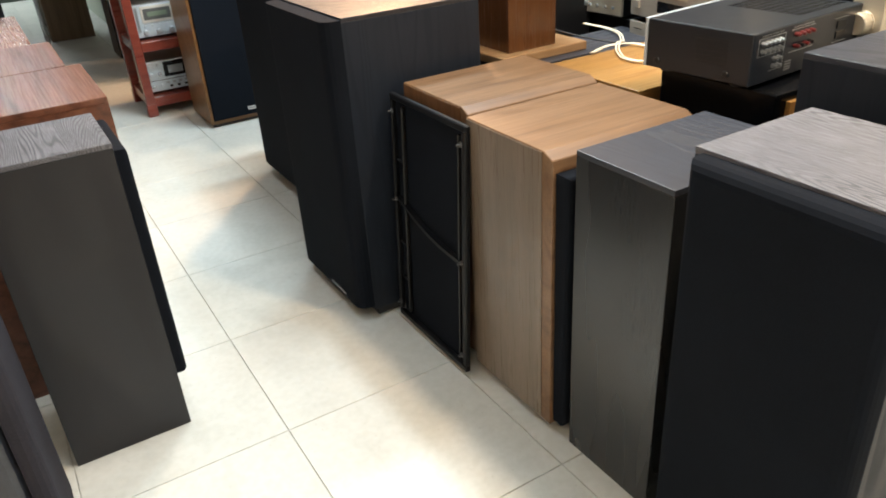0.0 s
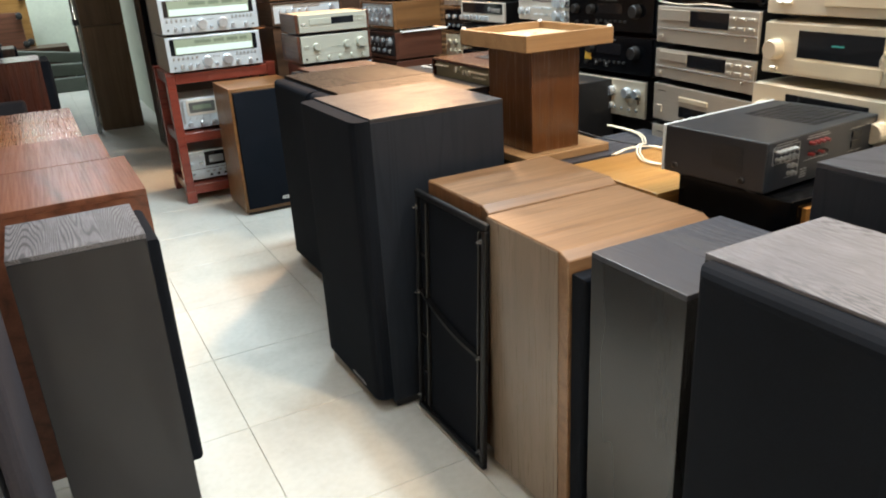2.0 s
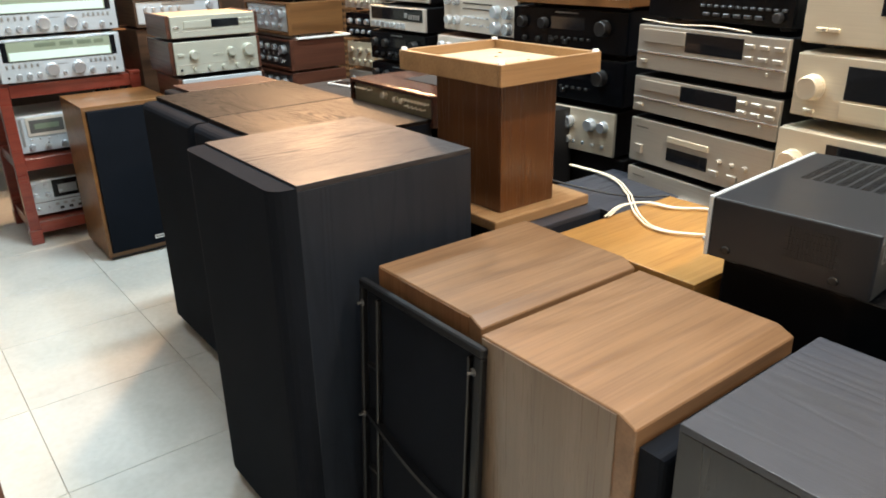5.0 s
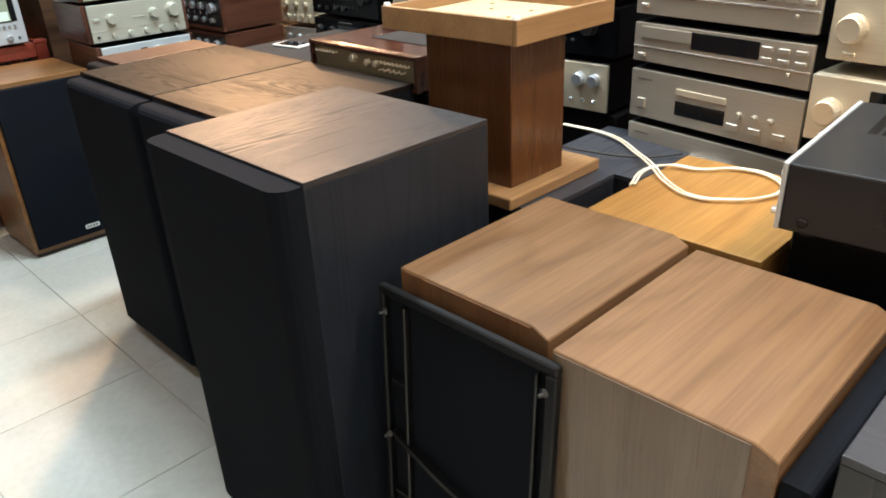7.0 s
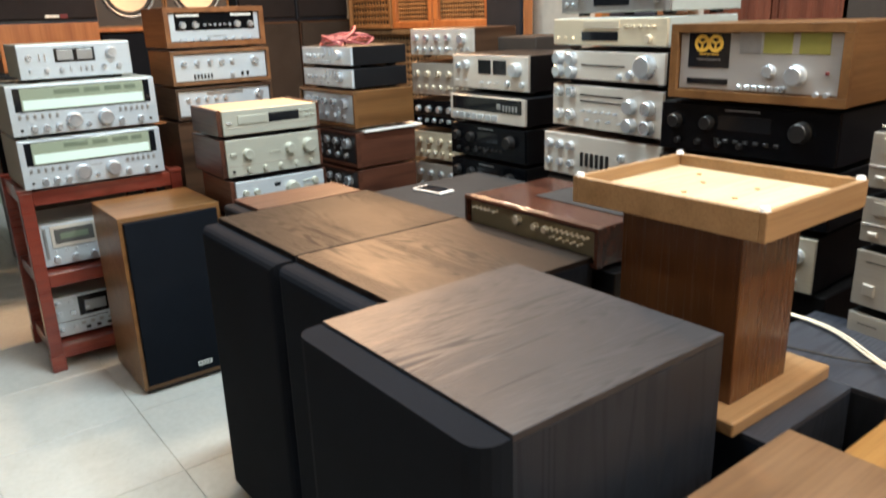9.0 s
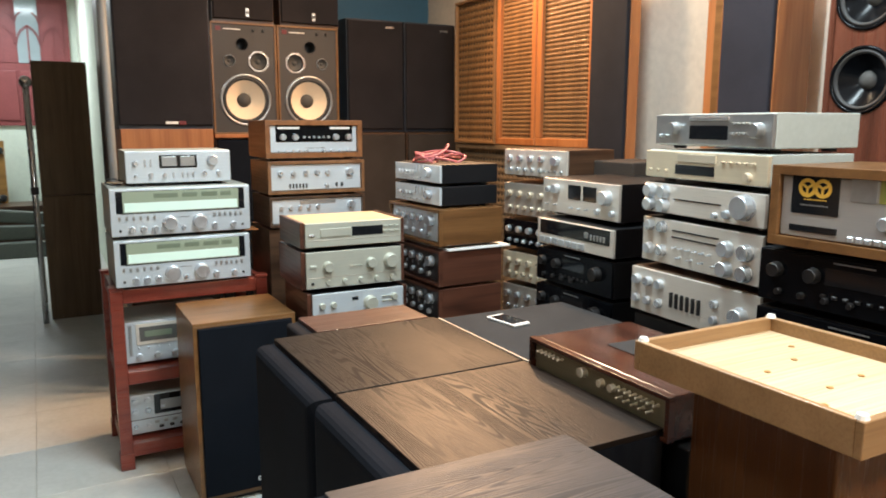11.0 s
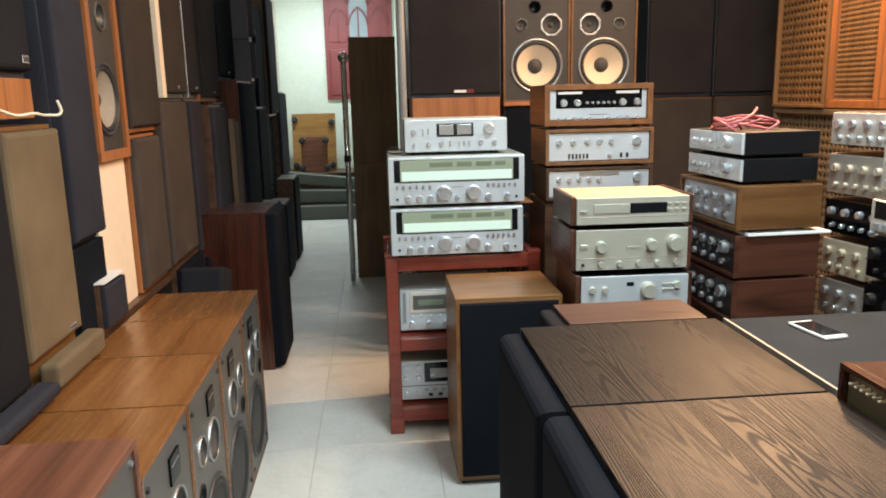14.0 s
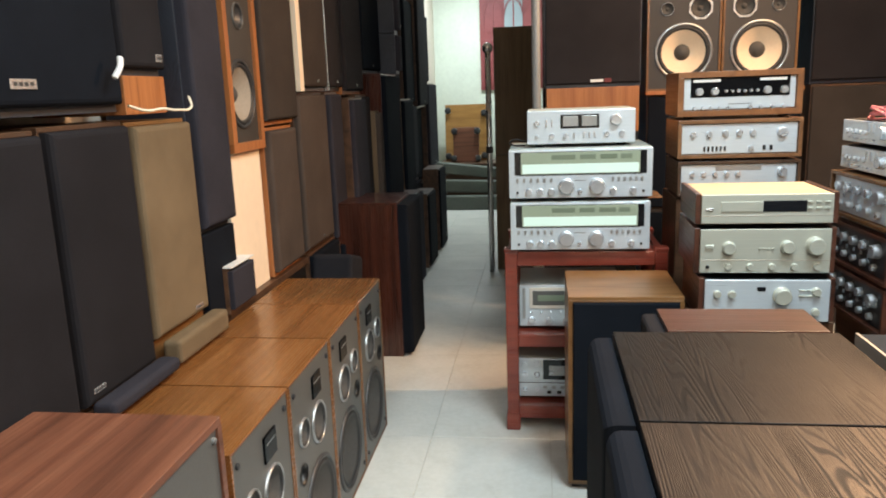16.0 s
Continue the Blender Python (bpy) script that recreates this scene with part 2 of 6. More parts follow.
# Upright faces: shade and a cool cast are put into this darker colour.
M["ash_shade_side"] = ash("black_ash_vinyl_shade_side", (0.0085, 0.0122, 0.0195), (0.0125, 0.0172, 0.0262), "z", 0.42, 60, spec=0.3, pore=0.3)
M["blackcloth"] = cloth("black_grille_cloth", (0.0060, 0.0080, 0.0122))
M["greycloth"] = cloth("grey_grille_cloth", (0.016, 0.015, 0.017))
M["bluecloth"] = cloth("slate_grille_cloth", (0.031, 0.030, 0.038))
M["tancloth"] = cloth("tan_grille_cloth", (0.16, 0.115, 0.068))
M["browncloth"] = cloth("brown_grille_cloth", (0.048, 0.038, 0.032))
M["blackplastic"] = plain("black_plastic", (0.006, 0.006, 0.0065), 0.42, grain=0.1, scale=300, bump=0.08)
M["darkplastic"] = plain("dark_grey_plastic", (0.016, 0.017, 0.02), 0.45, grain=0.1, scale=300, bump=0.08)
M["blackmetal"] = plain("black_painted_steel", (0.0052, 0.0057, 0.0072), 0.46, grain=0.08, scale=400, bump=0.05, spec=0.25)
M["ampcase"] = plain("dark_grey_steel_case", (0.0105, 0.0138, 0.0190), 0.34, grain=0.1, scale=400, bump=0.05)
M["blackgloss"] = plain("black_gloss", (0.0028, 0.0034, 0.0046), 0.22, grain=0.05, bump=0, spec=0.14)
M["silver"] = brushed("silver_faceplate", (0.66, 0.74, 0.80), 0.34, 0.45)
# Slightly champagne silver, with warm lamplight mixed into the colour as well.
M["silver_warm"] = brushed("warm_lit_silver_faceplate", (0.70, 0.66, 0.59), 0.34, 0.4)
M["champagne"] = brushed("champagne_faceplate", (0.64, 0.575, 0.45), 0.36, 0.4)
M["gold"] = brushed("pale_gold_faceplate", (0.70, 0.62, 0.46), 0.36, 0.4)
M["titan"] = brushed("titanium_faceplate", (0.44, 0.405, 0.35), 0.36, 0.5)
M["ivory"] = brushed("ivory_silver_faceplate", (0.50, 0.515, 0.445), 0.40, 0.4)
M["chrome"] = plain("polished_aluminium", (0.82, 0.82, 0.82), 0.25, 0.85, 0.03, bump=0)
M["goldknob"] = plain("gold_aluminium", (0.74, 0.66, 0.52), 0.28, 0.6, 0.03, bump=0)
M["knobmetal"] = plain("turned_aluminium", (0.66, 0.72, 0.78), 0.28, 0.8, 0.05, bump=0)
M["steel"] = plain("grey_steel", (0.42, 0.44, 0.45), 0.35, 0.8, 0.06)
M["greycase"] = plain("grey_green_steel", (0.36, 0.40, 0.38), 0.5, 0.0, 0.05)
M["white"] = plain("white_plastic", (0.78, 0.78, 0.76), 0.4, grain=0.03, bump=0)
M["cone_cream"] = plain("cream_paper_cone", (0.72, 0.58, 0.42), 0.8, grain=0.06, scale=120, bump=0.2)
M["cone_grey"] = plain("grey_paper_cone", (0.060, 0.057, 0.053), 0.75, grain=0.1, scale=120, bump=0.2)
M["ring"] = plain("dark_grey_driver_ring", (0.055, 0.056, 0.058), 0.42, 0.3, 0.08)
M["rubber"] = plain("black_rubber", (0.02, 0.02, 0.021), 0.6, grain=0.1)
M["baffle"] = plain("grey_painted_baffle", (0.085, 0.085, 0.080), 0.42, grain=0.08, scale=200)
M["baffle_brown"] = plain("brown_grey_baffle", (0.040, 0.034, 0.030), 0.6, grain=0.08, scale=200)
M["dial"] = glow("lit_tuner_dial", (0.74, 1.0, 0.86), 0.40, (0.42, 0.52, 0.46))
M["dialback"] = glow("pale_green_dial_glass", (0.66, 0.82, 0.56), 0.09, (0.24, 0.28, 0.21))
# Walnut greyed and paled: the floor's reflection is painted into the veneer colour.
M["walnut_sheen"] = wood("walnut_side_floor_sheen", (0.160, 0.125, 0.095), (0.19, 0.150, 0.115), (0.22, 0.175, 0.138), "z", 0.30, 10, 0.15)
M["greyfelt"] = cloth("grey_felt", (0.034, 0.034, 0.035))
M["giltface"] = brushed("dim_gilt_faceplate", (0.24, 0.21, 0.135), 0.36, 0.6)
M["mahogany"] = wood("dark_red_mahogany_case", (0.022, 0.008, 0.0055), (0.055, 0.0175, 0.0105), (0.082, 0.028, 0.016), "x", 0.2, coat=0.25)
M["slatecloth"] = cloth("dark_slate_grille_cloth", (0.020, 0.020, 0.024))
M["redveneer"] = wood("red_brown_veneer", (0.045, 0.016, 0.010), (0.120, 0.037, 0.022), (0.170, 0.056, 0.033), "z", 0.28, coat=0.3)
M["cherry_y"] = wood("orange_cherry_case_veneer", (0.16, 0.062, 0.022), (0.24, 0.098, 0.036), (0.30, 0.13, 0.05), "y", 0.34, 12)
M["greyface"] = brushed("grey_steel_faceplate", (0.40, 0.385, 0.37), 0.34, 0.45)
M["charcoal"] = cloth("charcoal_grille_cloth", (0.024, 0.0205, 0.0215))
M["taupecloth"] = cloth("taupe_grille_cloth", (0.070, 0.054, 0.045))
M["goldtan"] = wood("golden_tan_weave", (0.15, 0.075, 0.029), (0.22, 0.115, 0.046), (0.27, 0.145, 0.06), "z", 0.42)
M["greypost"] = plain("grey_painted_post", (0.24, 0.25, 0.25), 0.5, 0.0, 0.06)
M["cone_tan"] = plain("faded_paper_cone", (0.30, 0.255, 0.20), 0.8, grain=0.08, scale=120, bump=0.2)
M["dialmark"] = plain("green_grey_dial_marking", (0.16, 0.20, 0.14), 0.3, grain=0.03, bump=0)
M["teal"] = glow("teal_display_letters", (0.15, 0.8, 0.65), 0.35, (0.02, 0.08, 0.07))
M["screen"] = plain("black_display_window", (0.008, 0.009, 0.011), 0.08, grain=0.02, bump=0)
M["screenglass"] = plain("black_phone_screen", (0.012, 0.013, 0.016), 0.06, grain=0.02, bump=0)
M["red"] = plain("red_plastic", (0.13, 0.014, 0.014), 0.35, grain=0.05, bump=0)
M["cablewhite"] = plain("cream_cable_sheath", (0.72, 0.66, 0.52), 0.5, grain=0.04, bump=0)
M["cablepink"] = plain("pink_cable_sheath", (0.45, 0.12, 0.13), 0.45, grain=0.05, bump=0)
M["olive"] = plain("olive_meter_glass", (0.22, 0.21, 0.06), 0.2, grain=0.05, bump=0)
M["yellow"] = plain("yellow_print", (0.62, 0.36, 0.05), 0.5, grain=0.05, bump=0)
M["paper"] = plain("paper_label", (0.75, 0.74, 0.70), 0.7, grain=0.04, bump=0)
M["print"] = plain("dark_print", (0.03, 0.03, 0.03), 0.6, grain=0.03, bump=0)
M["slab"] = plain("grey_green_slab", (0.11, 0.125, 0.11), 0.7, grain=0.14)
M["redwindow"] = plain("dark_red_painted_wood", (0.24, 0.055, 0.055), 0.5, grain=0.12)
M["pane"] = plain("dim_grey_pane", (0.30, 0.36, 0.38), 0.15, grain=0.05, bump=0)
M["blue"] = plain("blue_wall_paint", (0.03, 0.11, 0.19), 0.6, grain=0.06)


# ---- mesh helpers ----
def box(bm, x0, x1, y0, y1, z0, z1, bevel=0.0, seg=2, which=None):
    vs = [bm.verts.new((x, y, z)) for x in (x0, x1) for y in (y0, y1) for z in (z0, z1)]
    fs = [bm.faces.new([vs[i] for i in q]) for q in ((0, 1, 3, 2), (4, 6, 7, 5), (0, 4, 5, 1), (2, 3, 7, 6), (0, 2, 6, 4), (1, 5, 7, 3))]
    if bevel > 0:
        es = {e for f in fs for e in f.edges}
        if which:
            es = {e for e in es if which((e.verts[0].co + e.verts[1].co) / 2, e.verts[1].co - e.verts[0].co)}
        bmesh.ops.bevel(bm, geom=list(es), offset=bevel, segments=seg, profile=0.5, affect="EDGES")
    return bm


def turned(bm, cx, cy, cz, profile, seg=20):
    """A body turned round the y axis: profile is rows of (radius, y)."""
    rings = []
    for r, y in profile:
        if r <= 1e-6:
            rings.append([bm.verts.new((cx, cy + y, cz))])
        else:
            rings.append([bm.verts.new((cx + r * math.cos(2 * math.pi * k / seg), cy + y, cz + r * math.sin(2 * math.pi * k / seg))) for k in range(seg)])
    for a, b in zip(rings, rings[1:]):
        for k in range(seg):
            j = (k + 1) % seg
            q = [a[k % len(a)], a[j % len(a)], b[j % len(b)], b[k % len(b)]]
            q = list(dict.fromkeys(q))
            if len(q) > 2:
                bm.faces.new(q)
    return bm


def done(name, bm, smooth=False):
    bmesh.ops.recalc_face_normals(bm, faces=bm.faces[:])
    me = bpy.data.meshes.new(name)
    bm.to_mesh(me)
    bm.free()
    if smooth:
        for p in me.polygons:
            p.use_smooth = True
    return me


def part(name, bm, material, parent, label="", smooth=False):
    me = bm if isinstance(bm, bpy.types.Mesh) else done(name, bm, smooth)
    if not me.materials:
        me.materials.append(material)
    ob = new(name, me)
    ob.parent = parent
    if label:
        tagged(ob, label)
    return ob


def pbox(name, material, parent, x0, x1, y0, y1, z0, z1, bevel=0.002, label="", seg=2, which=None):
    return part(name, box(bmesh.new(), x0, x1, y0, y1, z0, z1, bevel, seg, which), material, parent, label)


def thing(name, m, label, category, group="", kind=""):
    ob = new(name)
    ob.matrix_world = m
    return tagged(ob, label, category, group, kind)


def facing(fl, fr, z):
    """The pose of a thing whose front runs from its left to its right corner, seen from before it; local y goes into it."""
    dx, dy = fr[0] - fl[0], fr[1] - fl[1]
    return pose((fl[0] + fr[0]) / 2, (fl[1] + fr[1]) / 2, z, 0, 0, math.degrees(math.atan2(dy, dx))), math.hypot(dx, dy)


CACHE = {}


def shared(key, make):
    if key not in CACHE:
        CACHE[key] = make()
    return CACHE[key]


def setpart(name, me, material, parent, x, y, z, label=""):
    if not me.materials:
        me.materials.append(material)
    ob = new(name, me)
    ob.parent = parent
    ob.location = (x, y, z)
    if label:
        tagged(ob, label)
    return ob


def knob(parent, x, z, r, material, y=0.0, depth=None):
    depth = depth or min(0.028, max(0.012, r * 1.1))
    def make():
        bm = bmesh.new()
        turned(bm, 0, 0, 0, [(r * 1.08, 0), (r * 1.08, -depth * 0.15), (r, -depth * 0.2), (r * 0.94, -depth * 0.92), (r * 0.86, -depth), (r * 0.5, -depth * 0.985), (0, -depth * 0.985)], 20 if r > 0.012 else 12)
        return done("knob", bm)
    me = shared(("knob", round(r, 4), round(depth, 4), material.name), make)
    return setpart("knob", me, material, parent, x, y, z)


def button(parent, x, z, w, h, material, y=0.0, depth=0.006, name="button"):
    def make():
        return done(name, box(bmesh.new(), -w / 2, w / 2, -depth, 0.002, -h / 2, h / 2, min(w, h, depth) * 0.2, 1))
    me = shared((name, round(w, 4), round(h, 4), round(depth, 4), material.name), make)
    return setpart(name, me, material, parent, x, y, z)


def lever(parent, x, z, material, y=0.0):
    def make():
        bm = bmesh.new()
        turned(bm, 0, 0, 0, [(0.004, 0), (0.004, -0.003), (0.0022, -0.004), (0.0028, -0.016), (0, -0.018)], 8)
        return done("lever_switch", bm)
    return setpart("lever_switch", shared(("lever", material.name), make), material, parent, x, y, z)


# ---- kinds of things ----
def gear(name, label, fl, fr, z, h, d, case, face, feats=(), knobmat=None, cheeks=None, group="stacked hi-fi components", feet=True, category="", lip=0.0):
    """A hi-fi component: case, faceplate, feet and the controls in feats, placed by shares of width and height."""
    m, w = facing(fl, fr, z)
    km = knobmat or M["chrome"]
    t = thing(name, m, label, category or name.replace("_", " "), group)
    fz = 0.010 if feet else 0.0
    if cheeks:
        pbox("case", M[case] if isinstance(case, str) else case, t, -w / 2 + 0.018, w / 2 - 0.018, 0.004, d, fz, h - 0.004, 0.002)
        for sx in (-1, 1):
            a, b = sorted((sx * w / 2, sx * (w / 2 - 0.0175)))
            pbox("side_cheek", M[cheeks], t, a, b, 0.004, d, fz, h, 0.002, "wooden side cheek")
    else:
        pbox("case", M[case], t, -w / 2 + 0.003, w / 2 - 0.003, 0.006, d, fz, h, 0.003)
    ins = 0.002 + lip
    fw = w - 2 * ins if not cheeks else w - 0.036
    y0 = 0.006 if lip else 0.0
    pbox("faceplate", M[face], t, -fw / 2, fw / 2, y0 - 0.006, y0 + 0.0055, fz + 0.003 + lip, h - 0.003 - lip, 0.002)
    if lip:
        for q in ((-w / 2, w / 2, h - lip, h), (-w / 2, w / 2, fz, fz + lip), (-w / 2, -w / 2 + lip, fz + lip, h - lip), (w / 2 - lip, w / 2, fz + lip, h - lip)):
            pbox("case_edge", M[case], t, q[0], q[1], -0.012, 0.0055, q[2], q[3], 0.001)
    yf = y0 - 0.006
    H = h - fz
    for f in feats:
        k = f[0]
        X = lambda u: (u - 0.5) * fw
        Z = lambda v: fz + v * H
        if k == "k":
            knob(t, X(f[1]), Z(f[2]), f[3], km, yf)
        elif k == "kr":
            for i in range(f[4]):
                knob(t, X(f[1] + (f[2] - f[1]) * i / max(1, f[4] - 1)), Z(f[3]), f[5], km, yf)
        elif k == "b":
            button(t, X(f[1]), Z(f[2]), f[3], f[4], f[5] if len(f) > 5 else km, yf)
        elif k == "br":
            for i in range(f[4]):
                button(t, X(f[1] + (f[2] - f[1]) * i / max(1, f[4] - 1)), Z(f[3]), f[5], f[6], f[7] if len(f) > 7 else km, yf)
        elif k == "lr":
            for i in range(f[4]):
                lever(t, X(f[1] + (f[2] - f[1]) * i / max(1, f[4] - 1)), Z(f[3]), km, yf)
        elif k == "d":
            x0, x1, z0, z1 = X(f[1]), X(f[2]), Z(f[3]), Z(f[4])
            pbox("window", f[5], t, x0, x1, yf - 0.0015, yf + 0.002, z0, z1, 0.001, f[6] if len(f) > 6 else "")
        elif k == "p":
            x0, x1, z0, z1 = X(f[1]), X(f[2]), Z(f[3]), Z(f[4])
            pbox("panel", f[5], t, x0, x1, yf - (f[6] if len(f) > 6 else 0.003), yf + 0.002, z0, z1, 0.0012)
        elif k == "reel":
            bm = bmesh.new()
            turned(bm, X(f[1]), yf, Z(f[2]), [(f[3], -0.0015), (f[3], -0.0030), (f[3] * 0.62, -0.0030), (f[3] * 0.62, -0.0015)], 20)
            for i in range(3):
                a = i * 2.094 + 0.5
                bmesh.ops.create_cube(bm, size=1.0, matrix=Matrix.Translation((X(f[1]) + f[3] * 0.35 * math.cos(a), yf - 0.0024, Z(f[2]) + f[3] * 0.35 * math.sin(a))) @ Matrix.Rotation(-a, 4, "Y") @ Matrix.Diagonal((f[3] * 0.7, 0.0012, f[3] * 0.25, 1)))
            part("tape_reel", bm, f[4], t, "yellow reel emblem")
        elif k == "w":
            x0, x1, z0 = X(f[1]), X(f[2]), Z(f[3])
            bm = bmesh.new()
            u = x0
            rnd = random.Random(int(1000 * (f[1] + f[3])))
            while u < x1:
                g = rnd.uniform(0.003, 0.006)
                box(bm, u, min(x1, u + g), yf - 0.0021 if len(f) > 4 else yf - 0.0006, yf + 0.001, z0 - 0.0015, z0 + 0.0015)
                u += g + 0.0022
            part("lettering", bm, M["print"] if len(f) < 5 else f[4], t)
    if feet:
        def make():
            bm = bmesh.new()
            bmesh.ops.create_cone(bm, cap_ends=True, segments=14, radius1=0.018, radius2=0.02, depth=0.010)
            return done("foot", bm)
        fm = shared("gearfoot", make)
        for sx in (-1, 1):
            for yy in (0.05, d - 0.05):
                setpart("foot", fm, M["rubber"], t, sx * (w / 2 - 0.05), yy, 0.005)
    return t


def speaker(label, fl, fr, z, h, d, top, grille, side=None, gdepth=0.02, ginset=0.006, gtop=None, gbot=None, round_=0.006, badge=None, plinth=0.0, name="loudspeaker", group="loudspeakers on show", top_mat_part=True, gname="grille"):
    """A loudspeaker box with its grille on the front."""
    m, w = facing(fl, fr, z)
    t = thing(name, m, label, "loudspeaker", group)
    side = side or top
    z0 = 0.0
    if plinth:
        pbox("plinth", M["blackplastic"], t, -w / 2 + 0.012, w / 2 - 0.012, 0.015, d - 0.012, 0, plinth, 0.002)
        z0 = plinth
    pbox("cabinet", M[side], t, -w / 2, w / 2, 0, d, z0, h - 0.012, 0.0015)
    pbox("top_panel", M[top], t, -w / 2, w / 2, 0, d, h - 0.012, h, 0.0015)
    gt = h - 0.012 if gtop is None else gtop
    gb = z0 + 0.02 if gbot is None else gbot
    if grille:
        pbox(gname, M[grille], t, -w / 2 + ginset, w / 2 - ginset, -gdepth, 0.0, gb, gt, round_, "", 3, lambda c, e: c.y < -gdepth * 0.9)
    if badge:
        bx, bz, bw, bh = badge[:4]
        bt = pbox("badge", M["chrome"] if len(badge) < 5 else M[badge[4]], t, bx - bw / 2, bx + bw / 2, -gdepth - 0.003, -gdepth, bz - bh / 2, bz + bh / 2, 0.001)
        bm = bmesh.new()
        u = bx - bw * 0.4
        for k in range(4):
            box(bm, u, u + bw * 0.14, -gdepth - 0.0036, -gdepth - 0.002, bz - bh * 0.2, bz + bh * 0.2)
            u += bw * 0.21
        part("lettering", bm, M["print"], bt)
    return t


def pierced(x0, x1, z0, z1, holes, y0, y1):
    """A baffle board with round holes right through it."""
    bm = bmesh.new()
    loops = [[(x0, z0), (x1, z0), (x1, z1), (x0, z1)]]
    for hx, hz, r in holes:
        loops.append([(hx + r * math.cos(2 * math.pi * k / 28), hz + r * math.sin(2 * math.pi * k / 28)) for k in range(28)])
    es = []
    for lp in loops:
        vs = [bm.verts.new((x, y0, z)) for x, z in lp]
        es += [bm.edges.new((vs[k], vs[(k + 1) % len(vs)])) for k in range(len(vs))]
    bmesh.ops.triangle_fill(bm, use_beauty=True, edges=es, normal=(0, -1, 0))
    ret = bmesh.ops.extrude_face_region(bm, geom=bm.faces[:])
    bmesh.ops.translate(bm, vec=(0, y1 - y0, 0), verts=[v for v in ret["geom"] if isinstance(v, bmesh.types.BMVert)])
    return bm


def driver(parent, x, z, r, cone, y=0.0, ring="chrome", dome=0.3, name="woofer", ring_w=0.1, deep=0.35):
    """A driver set into a hole of radius r in a baffle whose face is at y."""
    bm = bmesh.new()
    turned(bm, x, y, z, [(r * (1 + ring_w), 0.0), (r * (1 + ring_w), -0.005), (r * (1 + ring_w * 0.4), -0.008), (r * 0.99, -0.005), (r * 0.985, 0.004)], 32)
    o = part(name, bm, M[ring], parent, "", True)
    bm = bmesh.new()
    turned(bm, x, y, z, [(r * 0.99, 0.002), (r * 0.94, -0.006), (r * 0.88, -0.0055), (r * 0.83, 0.002)], 32)
    part("surround", bm, M["rubber"], o, "", True)
    bm = bmesh.new()
    turned(bm, x, y, z, [(r * 0.84, 0.001), (r * 0.6, r * deep * 0.55), (r * dome, r * deep)], 32)
    part("cone", bm, M[cone], o, "", True)
    bm = bmesh.new()
    c = r * deep
    turned(bm, x, y, z, [(r * dome * 1.03, c), (r * dome * 0.75, c - r * dome * 0.4), (r * dome * 0.4, c - r * dome * 0.6), (0, c - r * dome * 0.66)], 24)
    part("dust_cap", bm, M["cone_grey"], o, "", True)
    return o


def open_speaker(label, fl, fr, z, h, d, veneer, baffle, drivers, ports=(), rim=0.014, recess=0.006, group="loudspeakers on show", side=None):
    """A loudspeaker without its grille: cabinet shell, pierced baffle, drivers."""
    m, w = facing(fl, fr, z)
    t = thing("loudspeaker", m, label, "loudspeaker", group)
    pbox("top_panel", M[veneer], t, -w / 2, w / 2, 0, d, h - rim, h, 0.0015)
    pbox("bottom_panel", M[veneer], t, -w / 2, w / 2, 0, d, 0, rim, 0.0015)
    pbox("back_panel", M["blackplastic"], t, -w / 2 + rim, w / 2 - rim, d - 0.015, d - 0.001, rim, h - rim, 0)
    for a in (-w / 2, w / 2 - rim):
        pbox("side_panel", M[side or veneer], t, a, a + rim, 0, d, rim, h - rim, 0)
    holes = [(k[1], k[2], k[3]) for k in drivers] + [(k[0], k[1], k[2]) for k in ports]
    part("baffle", pierced(-w / 2 + rim, w / 2 - rim, rim, h - rim, holes, recess, recess + 0.016), M[baffle], t)
    for k in drivers:
        driver(t, k[1], k[2], k[3], k[4], recess, *k[5:6], name=k[0])
    for k in ports:
        bm = bmesh.new()
        turned(bm, k[0], recess, k[1], [(k[2] * 1.08, -0.002), (k[2] * 0.96, -0.003), (k[2] * 0.9, 0.02), (k[2] * 0.9, 0.09), (0, 0.09)], 20)
        part("port", bm, M["blackplastic"], t, "", True)
    return t


def cable(name, label, pts, r, material, category="cable"):
    cu = bpy.data.curves.new(name, "CURVE")
    cu.dimensions, cu.bevel_depth, cu.bevel_resolution, cu.resolution_u = "3D", r, 3, 8
    sp = cu.splines.new("BEZIER")
    sp.bezier_points.add(len(pts) - 1)
    for b, p in zip(sp.bezier_points, pts):
        b.co, b.handle_left_type, b.handle_right_type = p, "AUTO", "AUTO"
    cu.materials.append(material)
    ob = new(name, cu)
    me = bpy.data.meshes.new_from_object(ob.evaluated_get(bpy.context.evaluated_depsgraph_get()))
    bpy.data.objects.remove(ob)
    ob = new(name, me)
    return tagged(ob, label, category)


# ---- the room ----
def slab(name, x0, x1, y0, y1, z0, z1, material, label):
    ob = new(name, done(name, box(bmesh.new(), x0, x1, y0, y1, z0, z1)))
    ob.data.materials.append(M[material])
    return tagged(ob, label, name.split("_")[0], kind="structure")


floor = slab("floor", -0.75, 3.3, -2.6, 12.2, -0.12, -0.004, "grout", "pale glazed square floor tiles with thin grout joints")
slab("ceiling", -0.75, 3.3, -2.6, 12.2, 3.0, 3.12, "ceilpaint", "plain white painted shop ceiling")
slab("wall_west", -0.75, -0.60, -2.6, 12.2, 0, 3.0, "plaster", "cream painted wall behind stacked loudspeakers")
slab("wall_east", 3.18, 3.3, -2.6, 6.62, 0, 3.0, "plaster", "cream painted wall behind lattice cabinets")
